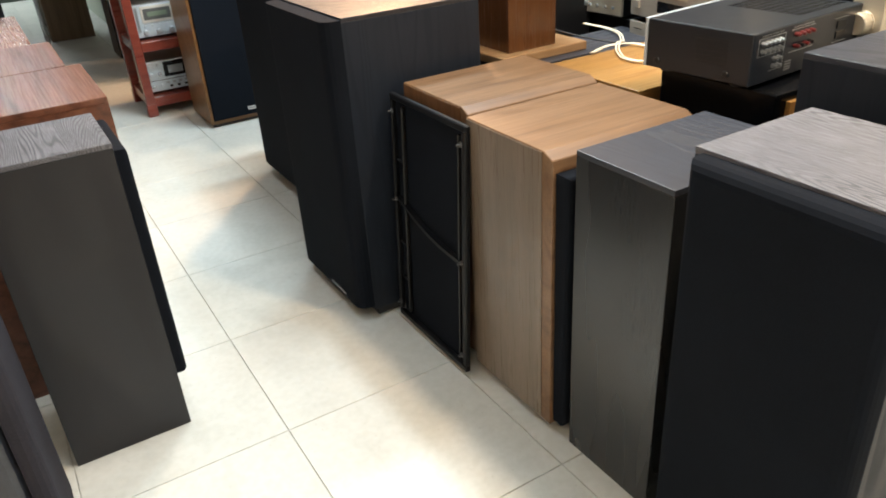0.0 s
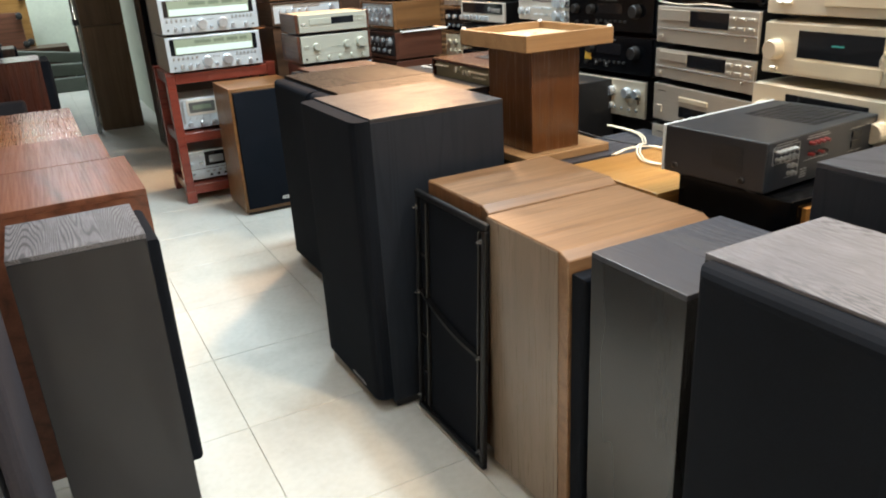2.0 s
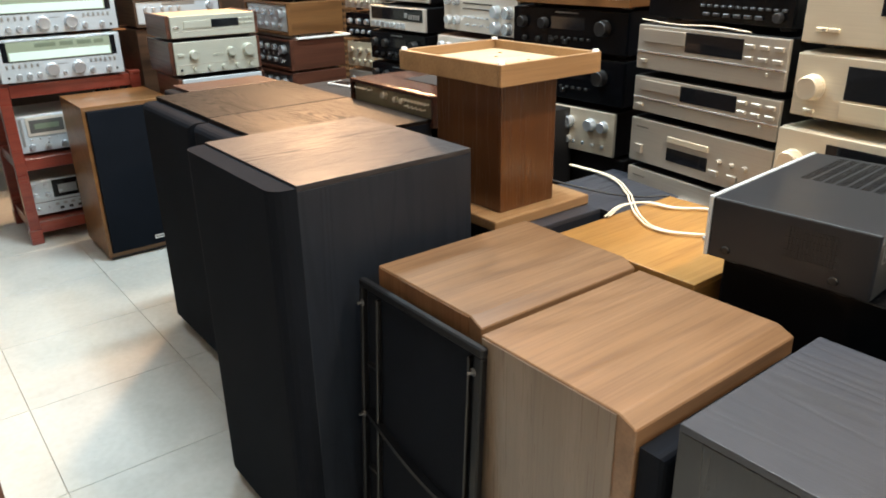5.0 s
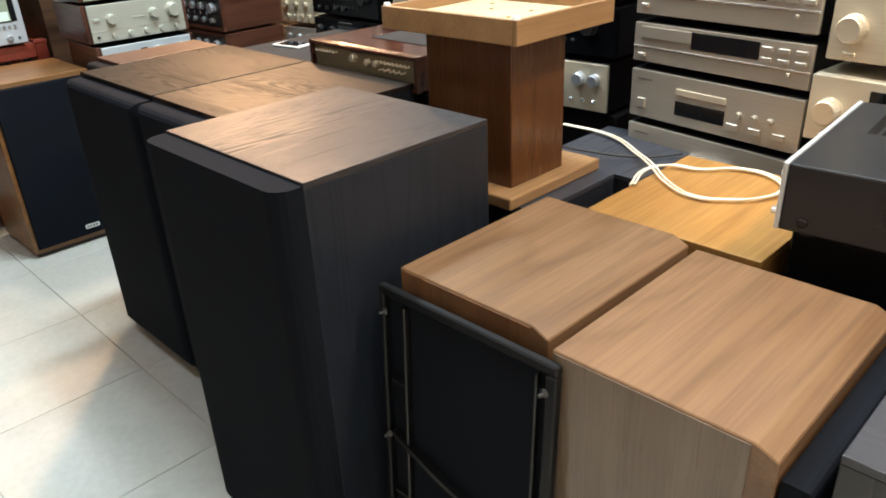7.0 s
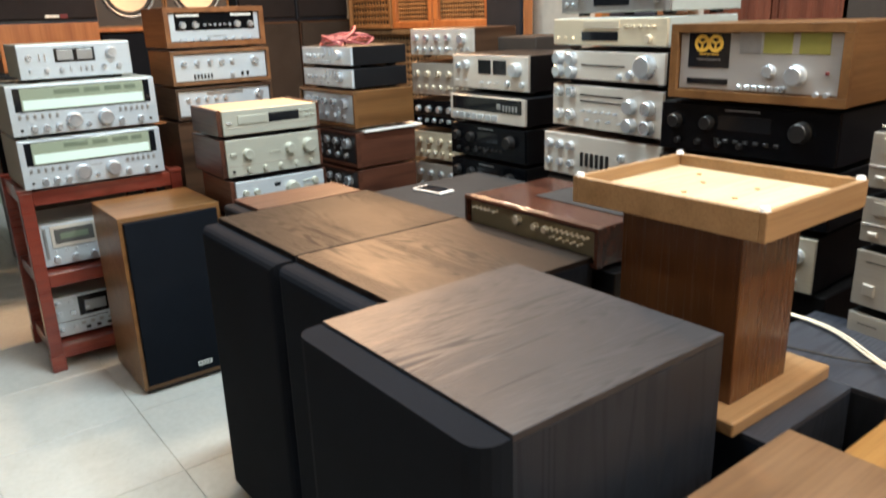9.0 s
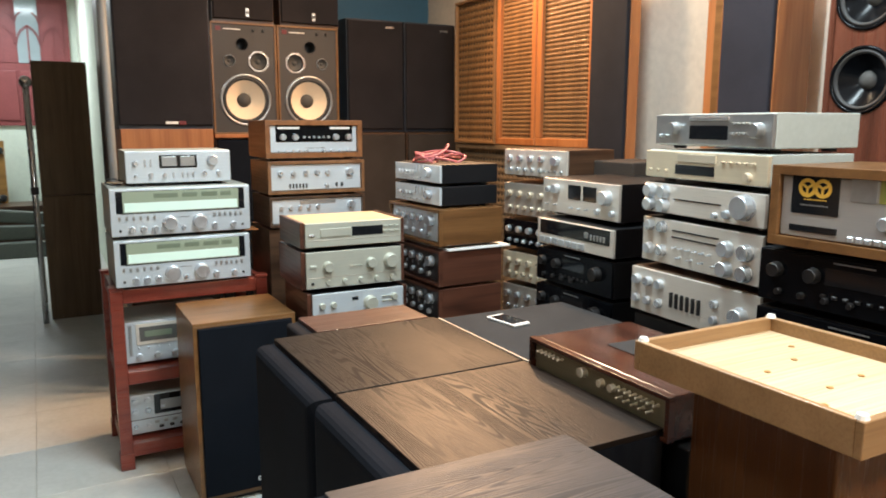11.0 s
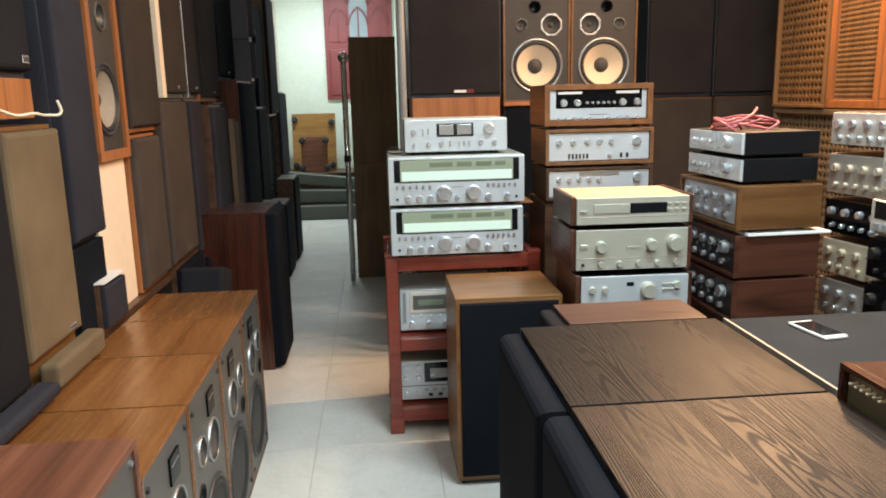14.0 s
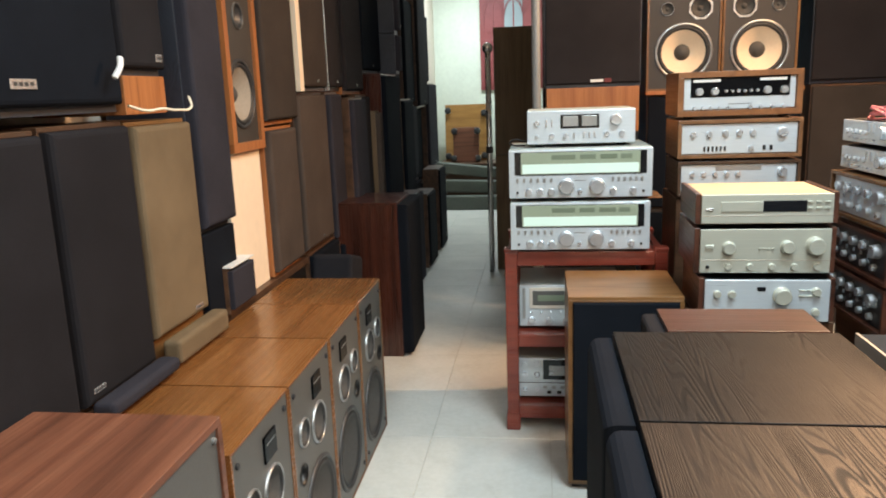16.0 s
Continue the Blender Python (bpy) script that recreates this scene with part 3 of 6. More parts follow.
slab("wall_south", -0.60, 3.18, -2.6, -2.48, 0, 3.0, "plaster", "cream painted wall closing the shop")
slab("wall_back", 1.02, 3.18, 6.62, 6.74, 0, 3.0, "blue", "dark blue painted wall behind stacked loudspeakers")
slab("wall_passage", 1.02, 1.14, 6.74, 12.0, 0, 3.0, "greenwall", "pale green painted wall along the passage")
slab("wall_north", -0.60, 1.02, 12.0, 12.2, 0, 3.0, "greenwall", "pale green painted wall at the end of the aisle")

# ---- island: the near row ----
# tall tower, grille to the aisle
t = speaker("tall black ash tower loudspeaker with rounded black grille", (0.785, 2.333), (0.785, 1.875), 0.0, 0.935, 0.435, "ash_tower", None, "ash_shade_side", plinth=0.03)
pbox("grille", M["blackcloth"], t, -0.229, 0.229, -0.052, 0.0, 0.045, 0.930, 0.034, "black cloth grille with rounded edges", 4, lambda c, e: c.y < -0.05 and abs(e.z) > 0.1)
pbox("badge", M["steel"], t, 0.02, 0.13, -0.054, -0.052, 0.058, 0.064, 0.0005)
# two brown ash speakers
for y0, y1 in ((2.357, 2.825), (2.832, 3.30)):
    t = speaker("dark brown ash floor loudspeaker with thick grey-black grille", (0.985, y1), (0.985, y0), 0.0, 0.885, 0.49, "ash_brown" if y0 < 2.5 else "ash_dusty", None, "ash_shade_side", plinth=0.03)
    pbox("grille", M["blackcloth"], t, -0.228, 0.228, -0.058, -0.004, 0.05, 0.872, 0.026, "thick black grille with rounded edges", 4, lambda c, e: c.y < -0.05)
t = speaker("dark red glossy loudspeaker behind the brown ash pair", (1.11, 3.485), (1.11, 3.31), 0.0, 0.885, 0.35, "rosewood_y", "greycloth", gdepth=0.04, round_=0.012)


def chamfer_speaker(label, x0, x1, yf, yb, h, grey, plinth=0.02):
    """Walnut box facing south whose front edge of the top slopes down."""
    t = thing("loudspeaker", pose((x0 + x1) / 2, yf, 0), label, "loudspeaker", "loudspeakers on show")
    w, d = x1 - x0, yb - yf
    pbox("plinth", M["blackplastic"], t, -w / 2 + 0.02, w / 2 - 0.02, 0.03, d - 0.02, 0, plinth, 0)
    bm = bmesh.new()
    prof = [(0.0, plinth), (d, plinth), (d, h), (0.03, h), (0.0, h - 0.014)]
    vs = [[bm.verts.new((x, y, z)) for y, z in prof] for x in (-w / 2, w / 2)]
    bm.faces.new(vs[0])
    bm.faces.new(vs[1][::-1])
    for k in range(5):
        bm.faces.new([vs[0][k], vs[0][(k + 1) % 5], vs[1][(k + 1) % 5], vs[1][k]])
    bmesh.ops.bevel(bm, geom=bm.edges[:], offset=0.002, segments=1, affect="EDGES")
    part("cabinet", bm, M["walnut"], t)
    # grey picks the veneer colour that holds the floor's reflection.
    pbox("side_panel", M["walnut_sheen" if grey else "walnut_z"], t, -w / 2 - 0.002, -w / 2 + 0.001, 0.034, d - 0.004, plinth + 0.004, h - 0.004, 0, "walnut side panel")
    pbox("grille", M["blackcloth"], t, -w / 2 + 0.008, w / 2 - 0.008, -0.042, -0.003, plinth + 0.015, h - 0.042, 0.012, "black cloth grille", 3, lambda c, e: c.y < -0.04)
    return t


chamfer_speaker("walnut veneered loudspeaker with sloping front top edge", 0.925, 1.342, 1.497, 1.82, 0.75, False)
chamfer_speaker("walnut veneered loudspeaker with floor reflection coloured into its side panel", 0.904, 1.326, 1.147, 1.474, 0.742, True)


def leaning_grille(x, y0, y1, h):
    """A grille frame taken off its speaker, its back to the aisle, leaning on the walnut box."""
    w = y1 - y0
    t = thing("grille_frame", pose(x, (y0 + y1) / 2, 0.012, 0, 2.8, 0) @ pose(0, 0, 0, 0, 0, -90), "loose black grille frame leaning against a walnut loudspeaker", "grille frame")
    r = 0.016
    bm = bmesh.new()
    for q in ((-w / 2, w / 2, 0, 0.018), (-w / 2, w / 2, h - 0.018, h), (-w / 2, -w / 2 + 0.012, 0.018, h - 0.018), (w / 2 - 0.02, w / 2, 0.018, h - 0.018)):
        box(bm, q[0], q[1], -r, 0, q[2], q[3], 0.003, 1)
    part("frame", bm, M["blackmetal"], t)
    bm = bmesh.new()
    turnbar = ((-w / 2 + 0.055, -w / 2 + 0.062, 0.03, h - 0.03), (w / 2 - 0.042, w / 2 - 0.037, 0.03, h - 0.03))
    for q in turnbar:
        box(bm, q[0], q[1], -r * 0.8, 0, q[2], q[3], 0.002, 1)
    for z in (0.14, 0.26, 0.52):
        box(bm, -w / 2 + 0.02, -w / 2 + 0.056, -r * 0.7, 0, z, z + 0.006)
    part("rib", bm, M["blackplastic"], t)
    bm = bmesh.new()
    prev = None
    for k in range(13):
        u = k / 12
        x_, z_ = -w / 2 + 0.02 + u * (w - 0.05), 0.405 - 0.07 * u - 0.018 * math.sin(math.pi * u)
        ring = [bm.verts.new((x_, y_, z_ + q)) for y_, q in ((-0.016, -0.005), (-0.016, 0.005), (0, 0.005), (0, -0.005))]
        if prev:
            for a in range(4):
                bm.faces.new([prev[a], prev[(a + 1) % 4], ring[(a + 1) % 4], ring[a]])
        prev = ring
    part("crossbar", bm, M["blackmetal"], t)
    pbox("cloth", M["blackcloth"], t, -w / 2 + 0.01, w / 2 - 0.01, 0.001, 0.004, 0.01, h - 0.01, 0)
    for x_ in (-w / 2 + 0.014, w / 2 - 0.02):
        for z in (h - 0.05, 0.40 if x_ < 0 else 0.34, 0.05):
            bm = bmesh.new()
            turned(bm, x_, -r, z, [(0.008, 0), (0.006, -0.003), (0.003, -0.004), (0.0036, -0.011), (0.002, -0.013), (0, -0.013)], 12)
            part("peg", bm, M["ring"], t, "", True)
    return t


leaning_grille(0.868, 1.452, 1.838, 0.715)

t = speaker("plain black ash vinyl loudspeaker turned from the aisle", (1.285, 1.09), (1.285, 0.832), 0.0, 0.767, 0.367, "ash_grey", None, "vinyl_sheen")
t.matrix_world = pose(0.918, 0.961, 0, 0, 0, -90)
t = speaker("large black ash loudspeaker with rounded black grille", (0.912, 0.795), (0.912, 0.42), 0.0, 0.862, 0.30, "ash_lit_top", None, "ash_shade_side")
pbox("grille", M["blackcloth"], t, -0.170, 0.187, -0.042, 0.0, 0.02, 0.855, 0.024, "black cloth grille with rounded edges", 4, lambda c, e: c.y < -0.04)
t = speaker("black vinyl loudspeaker with plain dark top", (1.395, 0.95), (1.395, 0.5), 0.0, 0.90, 0.38, "ash_grey", None, "ash_shade_side")

# speaker on its side under the amplifier
t = thing("loudspeaker", pose(1.63, 1.0, 0), "glossy black loudspeaker with yellow wooden back and paper label", "loudspeaker", "loudspeakers on show")
pbox("cabinet", M["blackgloss"], t, -0.21, 0.21, 0.012, 0.35, 0, 0.79, 0.004)
pbox("back_panel", M["yellowwood"], t, -0.175, 0.19, 0.0, 0.012, 0.02, 0.77, 0.001, "yellow wooden back panel")
pbox("paper_label", M["paper"], t, -0.16, -0.06, -0.001, 0.0, 0.56, 0.72, 0)

t = speaker("yellow-brown teak loudspeaker with bare wooden top", (1.37, 1.375), (1.80, 1.375), 0.0, 0.73, 0.37, "yellowwood", None)


def rear_amp():
    """Amplifier seen from behind: vented case, sockets, terminals."""
    t = thing("amplifier", pose(1.61, 1.083, 0.79, 0, 0, 4) @ Matrix.Diagonal((1, 1.0, 0.86, 1)), "black stereo amplifier turned round to show its rear sockets", "amplifier", "hi-fi components")
    pbox("case", M["ampcase"], t, -0.22, 0.22, 0, 0.29, 0.012, 0.148, 0.004)
    pbox("faceplate", M["silver"], t, -0.221, 0.221, 0.29, 0.298, 0.012, 0.149, 0.002, "silver faceplate on the far side")
    for x, z, r in ((0.17, 0.09, 0.02), (0.0, 0.09, 0.012), (-0.16, 0.10, 0.014), (-0.2, 0.04, 0.008)):
        k = knob(t, x, z, r, M["chrome"], 0.298)
        k.rotation_euler = (0, 0, math.pi)
    bm = bmesh.new()
    for i in range(24):
        for j in range(9):
            box(bm, 0.008 + i * 0.0082, 0.0115 + i * 0.0082, 0.035 + j * 0.0225, 0.052 + j * 0.0225, 0.1478, 0.1485)
    tagged(part("top_vent", bm, M["blackgloss"], t, "slotted top vent"), kind="stuff")
    bm = bmesh.new()
    for i in range(14):
        box(bm, -0.2212, -0.2192, 0.065 + i * 0.006, 0.068 + i * 0.006, 0.055, 0.125)
    for j in range(5):
        box(bm, -0.2214, -0.219, 0.06, 0.15, 0.058 + j * 0.014, 0.061 + j * 0.014)
    part("side_vent", bm, M["darkplastic"], t)
    for y in (0.06, 0.255):
        bm = bmesh.new()
        turned(bm, 0, 0, 0, [(0.009, 0.0), (0.009, -0.003), (0.006, -0.004), (0, -0.003)], 14)
        s = part("case_screw", bm, M["blackplastic"], t, "", True)
        s.location, s.rotation_euler = (-0.22, y, 0.035), (0, 0, -math.pi / 2)
    def jack():
        bm = bmesh.new()
        turned(bm, 0, 0, 0, [(0.006, 0), (0.006, -0.003), (0.0042, -0.003), (0.0042, -0.012), (0.002, -0.012), (0.002, -0.004), (0, -0.004)], 10)
        return done("socket", bm)
    jm = shared("jack", jack)
    for i in range(5):
        for z in (0.118, 0.098):
            setpart("socket", jm, M["steel"], t, -0.185 + i * 0.016, 0, z)
    for i in range(2):
        for z in (0.072, 0.052):
            setpart("socket", jm, M["steel"], t, -0.137 + i * 0.016, 0, z)
    def post():
        bm = bmesh.new()
        turned(bm, 0, 0, 0, [(0.006, 0), (0.006, -0.005), (0.0045, -0.006), (0.005, -0.013), (0, -0.014)], 10)
        return bm
    rp = done("terminal", post())
    bp = done("terminal", post())
    for i in range(4):
        setpart("terminal", rp, M["red"], t, -0.06 + i * 0.019, 0, 0.118)
        setpart("terminal", bp if i % 2 else rp, M["blackplastic"] if i % 2 else M["red"], t, -0.06 + i * 0.019, 0, 0.088)
    bm = bmesh.new()
    for a, b, c, d in ((-0.2, -0.1, 0.13, 0.132), (-0.2, -0.1, 0.085, 0.0865), (-0.2, -0.1985, 0.085, 0.132), (-0.1015, -0.1, 0.04, 0.132), (-0.15, -0.1, 0.04, 0.0415), (-0.078, 0.015, 0.13, 0.132), (-0.078, 0.015, 0.072, 0.0735), (0.1, 0.16, 0.125, 0.1262), (0.1, 0.16, 0.06, 0.0612)):
        box(bm, a, b, -0.0008, 0.001, c, d)
    for i in range(9):
        box(bm, -0.19 + i * 0.009, -0.184 + i * 0.009, -0.0008, 0.001, 0.136, 0.1385)
        box(bm, -0.07 + i * 0.009, -0.064 + i * 0.009, -0.0008, 0.001, 0.136, 0.1385)
    for j in range(4):
        box(bm, -0.09, -0.065, -0.0008, 0.001, 0.028 + j * 0.007, 0.031 + j * 0.007)
    tagged(part("lettering", bm, M["steel"], t), kind="stuff")
    for i in range(2):
        pbox("mains_outlet", M["blackplastic"], t, 0.11, 0.15, -0.003, 0.001, 0.07 + i * 0.028, 0.09 + i * 0.028, 0.001)
    for x in (-0.18, 0.18):
        for y in (0.05, 0.25):
            bm = bmesh.new()
            bmesh.ops.create_cone(bm, cap_ends=True, segments=14, radius1=0.02, radius2=0.02, depth=0.012, matrix=Matrix.Translation((x, y, 0.006)))
            part("foot", bm, M["rubber"], t)
    return t


rear_amp()

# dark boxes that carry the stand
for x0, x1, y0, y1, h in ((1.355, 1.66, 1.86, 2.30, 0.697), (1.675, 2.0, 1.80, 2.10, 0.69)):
    t = speaker("black ash loudspeaker used as a low table", (x0, y0), (x1, y0), 0.0, h, y1 - y0, "ash_grey", None, "ash_shade_side")


def wooden_stand():
    t = thing("speaker_stand", pose(1.473, 2.07, 0.697), "varnished wooden loudspeaker stand with square column and pale tray top", "speaker stand")
    pbox("base_board", M["ply_x"], t, -0.15, 0.19, -0.165, 0.165, 0, 0.028, 0.004, "pale wooden base board")
    c = pbox("column", M["ply_dark"], t, -0.098, 0.09, -0.125, 0.13, 0.028, 0.372, 0.003, "varnished brown plywood column")
    pbox("tray_bottom", M["pine"], t, -0.155, 0.155, -0.185, 0.185, 0.372, 0.386, 0, "pale unpainted tray bottom")
    for x0, x1, y0, y1 in ((-0.167, 0.167, -0.197, -0.185), (-0.167, 0.167, 0.185, 0.197), (-0.167, -0.155, -0.185, 0.185), (0.155, 0.167, -0.185, 0.185)):
        pbox("tray_rim", M["ply_x"], t, x0, x1, y0, y1, 0.36, 0.41, 0.002)
    for sx in (-1, 1):
        for sy in (-1, 1):
            bm = bmesh.new()
            bmesh.ops.create_cone(bm, cap_ends=True, segments=10, radius1=0.009, radius2=0.007, depth=0.006, matrix=Matrix.Translation((sx * 0.157, sy * 0.187, 0.413)))
            part("felt_pad", bm, M["white"], t, "white corner pad")
    for x, y in ((-0.05, 0.03), (0.04, 0.05), (-0.03, -0.06), (0.06, -0.05), (0.1, 0.1), (-0.1, -0.1)):
        bm = bmesh.new()
        bmesh.ops.create_cone(bm, cap_ends=True, segments=10, radius1=0.005, radius2=0.005, depth=0.002, matrix=Matrix.Translation((x, y, 0.3865)))
        part("screw_hole", bm, M["yellowwood"], t)
    return t


wooden_stand()
loop = [(1.905, 2.20, 0.70), (1.895, 2.03, 0.70), (1.80, 1.89, 0.705), (1.66, 1.765, 0.738), (1.585, 1.68, 0.737), (1.552, 1.605, 0.737), (1.58, 1.54, 0.737), (1.635, 1.492, 0.737), (1.70, 1.48, 0.737), (1.755, 1.52, 0.737), (1.765, 1.60, 0.737), (1.705, 1.675, 0.737), (1.685, 1.735, 0.739), (1.63, 1.762, 0.739), (1.53, 1.738, 0.737)]
white_cable = cable("cable", "cream white twin cable looped over the wooden tops", loop, 0.0027, M["cablewhite"])
strand = cable("second_strand", "", [(x + 0.007, y - 0.006, z + 0.0005) for x, y, z in loop], 0.0027, M["cablewhite"], "")
strand.parent = white_cable
cable("cable", "thin black cable trailing beside the stand", [(1.60, 2.06, 0.76), (1.70, 1.98, 0.72), (1.80, 1.86, 0.70), (1.88, 1.80, 0.70)], 0.0028, M["rubber"])

# low dark table behind the brown ash speakers
t = thing("low_table", pose(1.78, 2.9, 0), "low dark cloth-covered table with pale edge strip", "table")
pbox("tabletop", M["greyfelt"], t, -0.20, 0.30, -0.02, 0.56, 0.79, 0.83, 0.004)
pbox("edge_strip", M["titan"], t, -0.207, -0.20, 0.05, 0.56, 0.80, 0.833, 0.001, "pale edge strip")
pbox("base", M["blackplastic"], t, -0.19, 0.29, -0.01, 0.55, 0, 0.79, 0)
t = thing("storage_box", pose(1.74, 2.60, 0), "dark box under the red-brown amplifier", "box")
pbox("body", M["blackplastic"], t, -0.24, 0.30, -0.285, 0.195, 0, 0.85, 0.004)
t = thing("smartphone", pose(1.755, 3.318, 0.831, 0, 0, -82), "white smartphone lying face up on the dark table", "smartphone")
pbox("body", M["white"], t, -0.068, 0.068, -0.034, 0.034, 0, 0.008, 0.003)
pbox("screen", M["screenglass"], t, -0.056, 0.056, -0.0305, 0.0305, 0.008, 0.0086, 0)

pre = gear("tube_preamplifier", "red-brown wooden-cased preamplifier with gilt knob row", (1.484, 2.80), (1.479, 2.338), 0.85, 0.103, 0.30, "mahogany", "giltface", [("lr", 0.06, 0.24, 0.72, 6), ("k", 0.42, 0.66, 0.012), ("kr", 0.56, 0.64, 0.60, 2, 0.009), ("lr", 0.68, 0.94, 0.68, 8), ("lr", 0.70, 0.90, 0.48, 5), ("w", 0.1, 0.9, 0.84)], M["goldknob"], lip=0.010, category="preamplifier")
pbox("top_vent", M["greyfelt"], pre, -0.09, 0.20, 0.11, 0.29, 0.103, 0.1045, 0, "dark grey vent panel")

# ---- walnut speaker beside the rack ----
t = speaker("walnut loudspeaker with black grille and silver badge", (0.915, 4.15), (1.305, 4.15), 0.0, 0.727, 0.38, "oakwalnut", "blackcloth", gdepth=0.016, ginset=0.016, gtop=0.708, gbot=0.04, badge=(0.05, 0.078, 0.06, 0.02), plinth=0.018)


# ---- red rack with receivers ----
def rack():
    t = thing("wooden_rack", pose(1.0, 4.62, 0), "red mahogany open hi-fi rack with three shelves", "rack")
    w, d, h = 0.65, 0.46, 0.785
    for sx in (-1, 1):
        for y in (0, d - 0.05):
            a, b = sorted((sx * w / 2, sx * (w / 2 - 0.05)))
            pbox("leg", M["redwood"], t, a, b, y, y + 0.05, 0.075, h - 0.004, 0.003)
            pbox("foot_block", M["redwood"], t, a - 0.004, b + 0.004, y - 0.004, y + 0.054, 0, 0.075, 0.004)
            pbox("leg_cap", M["redwood"], t, a - 0.003, b + 0.003, y - 0.003, y + 0.053, h - 0.004, h + 0.012, 0.003)
    for z, th in ((h - 0.06, 0.06), (0.375, 0.055), (0.055, 0.055)):
        pbox("front_rail", M["redwood"], t, -w / 2 + 0.05, w / 2 - 0.05, 0.002, 0.03, z, z + th, 0.003)
        pbox("shelf", M["redwood"], t, -w / 2 + 0.05, w / 2 - 0.05, 0.03, d - 0.01, z + th - 0.025, z + th, 0.001)
        for sx in (-1, 1):
            a, b = sorted((sx * (w / 2 - 0.012), sx * (w / 2 - 0.04)))
            pbox("side_rail", M["redwood"], t, a, b, 0.05, d - 0.05, z, z + th, 0.002)
    bm = bmesh.new()
    for k in range(5):
        box(bm, -w / 2 + 0.05, w / 2 - 0.05, 0.05 + k * 0.08, 0.11 + k * 0.08, h - 0.003, h + 0.001)
    part("top_slat", bm, M["redwood"], t)
    return t


rack()
SIL = M["knobmetal"]
receiver = [("d", 0.04, 0.96, 0.48, 0.94, M["screen"]), ("p", 0.085, 0.915, 0.495, 0.93, M["dialback"], 0.003), ("p", 0.095, 0.905, 0.51, 0.70, M["dial"], 0.0036), ("p", 0.30, 0.47, 0.78, 0.88, M["dialmark"], 0.0036), ("p", 0.50, 0.61, 0.78, 0.88, M["dialmark"], 0.0036), ("p", 0.64, 0.76, 0.78, 0.88, M["dialmark"], 0.0036), ("p", 0.78, 0.86, 0.78, 0.88, M["dialmark"], 0.0036), ("w", 0.42, 0.86, 0.72), ("w", 0.14, 0.3, 0.82), ("w", 0.42, 0.62, 0.84), ("w", 0.66, 0.86, 0.84),
            ("k", 0.405, 0.24, 0.029), ("k", 0.62, 0.24, 0.029), ("kr", 0.14, 0.30, 0.14, 3, 0.013), ("k", 0.50, 0.14, 0.009), ("kr", 0.73, 0.87, 0.14, 2, 0.013),
            ("br", 0.06, 0.30, 0.38, 6, 0.009, 0.016, M["steel"]), ("br", 0.73, 0.93, 0.38, 6, 0.009, 0.016, M["steel"]), ("b", 0.06, 0.13, 0.009, 0.009, M["print"]), ("b", 0.94, 0.13, 0.009, 0.009, M["print"]), ("w", 0.46, 0.54, 0.36), ("w", 0.07, 0.93, 0.47)]
gear("stereo_receiver", "large silver stereo receiver with lit green tuner dial", (0.70, 4.60), (1.25, 4.60), 0.786, 0.206, 0.38, "greycase", "silver", receiver, SIL)
gear("stereo_receiver", "large silver stereo receiver stacked on its twin", (0.697, 4.60), (1.256, 4.60), 0.996, 0.206, 0.38, "greycase", "silver", receiver, SIL)
gear("stereo_amplifier", "silver amplifier with twin black level meters", (0.77, 4.66), (1.195, 4.66), 1.204, 0.145, 0.28, "greycase", "silver",
     [("d", 0.31, 0.67, 0.46, 0.86, M["screen"]), ("p", 0.335, 0.475, 0.52, 0.82, M["steel"], 0.003), ("p", 0.51, 0.65, 0.52, 0.82, M["steel"], 0.003), ("k", 0.82, 0.68, 0.021), ("k", 0.09, 0.62, 0.011), ("k", 0.09, 0.25, 0.006), ("kr", 0.23, 0.36, 0.25, 2, 0.010), ("k", 0.74, 0.28, 0.010), ("k", 0.88, 0.28, 0.011), ("br", 0.18, 0.23, 0.62, 2, 0.005, 0.03), ("br", 0.53, 0.63, 0.26, 3, 0.008, 0.02), ("b", 0.44, 0.26, 0.007, 0.02)], SIL)
t = thing("wooden_board", pose(1.24, 4.66, 0.987), "thin orange wooden board between the two receivers", "board")
pbox("board", M["orangewood"], t, -0.20, 0.065, 0.0, 0.2, 0.005, 0.0085, 0.0005)
gear("cassette_deck", "silver cassette deck on the rack's middle shelf", (0.728, 4.70), (1.16, 4.70), 0.432, 0.195, 0.30, "greycase", "silver",
     [("p", 0.03, 0.06, 0.2, 0.92, M["steel"], 0.004), ("p", 0.10, 0.52, 0.44, 0.93, M["silver_warm"], 0.006), ("p", 0.13, 0.49, 0.52, 0.86, M["baffle"], 0.0075), ("p", 0.18, 0.44, 0.62, 0.76, M["dialmark"], 0.008), ("lr", 0.12, 0.5, 0.36, 5), ("kr", 0.12, 0.46, 0.16, 3, 0.014), ("w", 0.2, 0.42, 0.90), ("d", 0.5, 0.9, 0.5, 0.85, M["screen"]), ("kr", 0.55, 0.9, 0.2, 3, 0.015)], SIL)
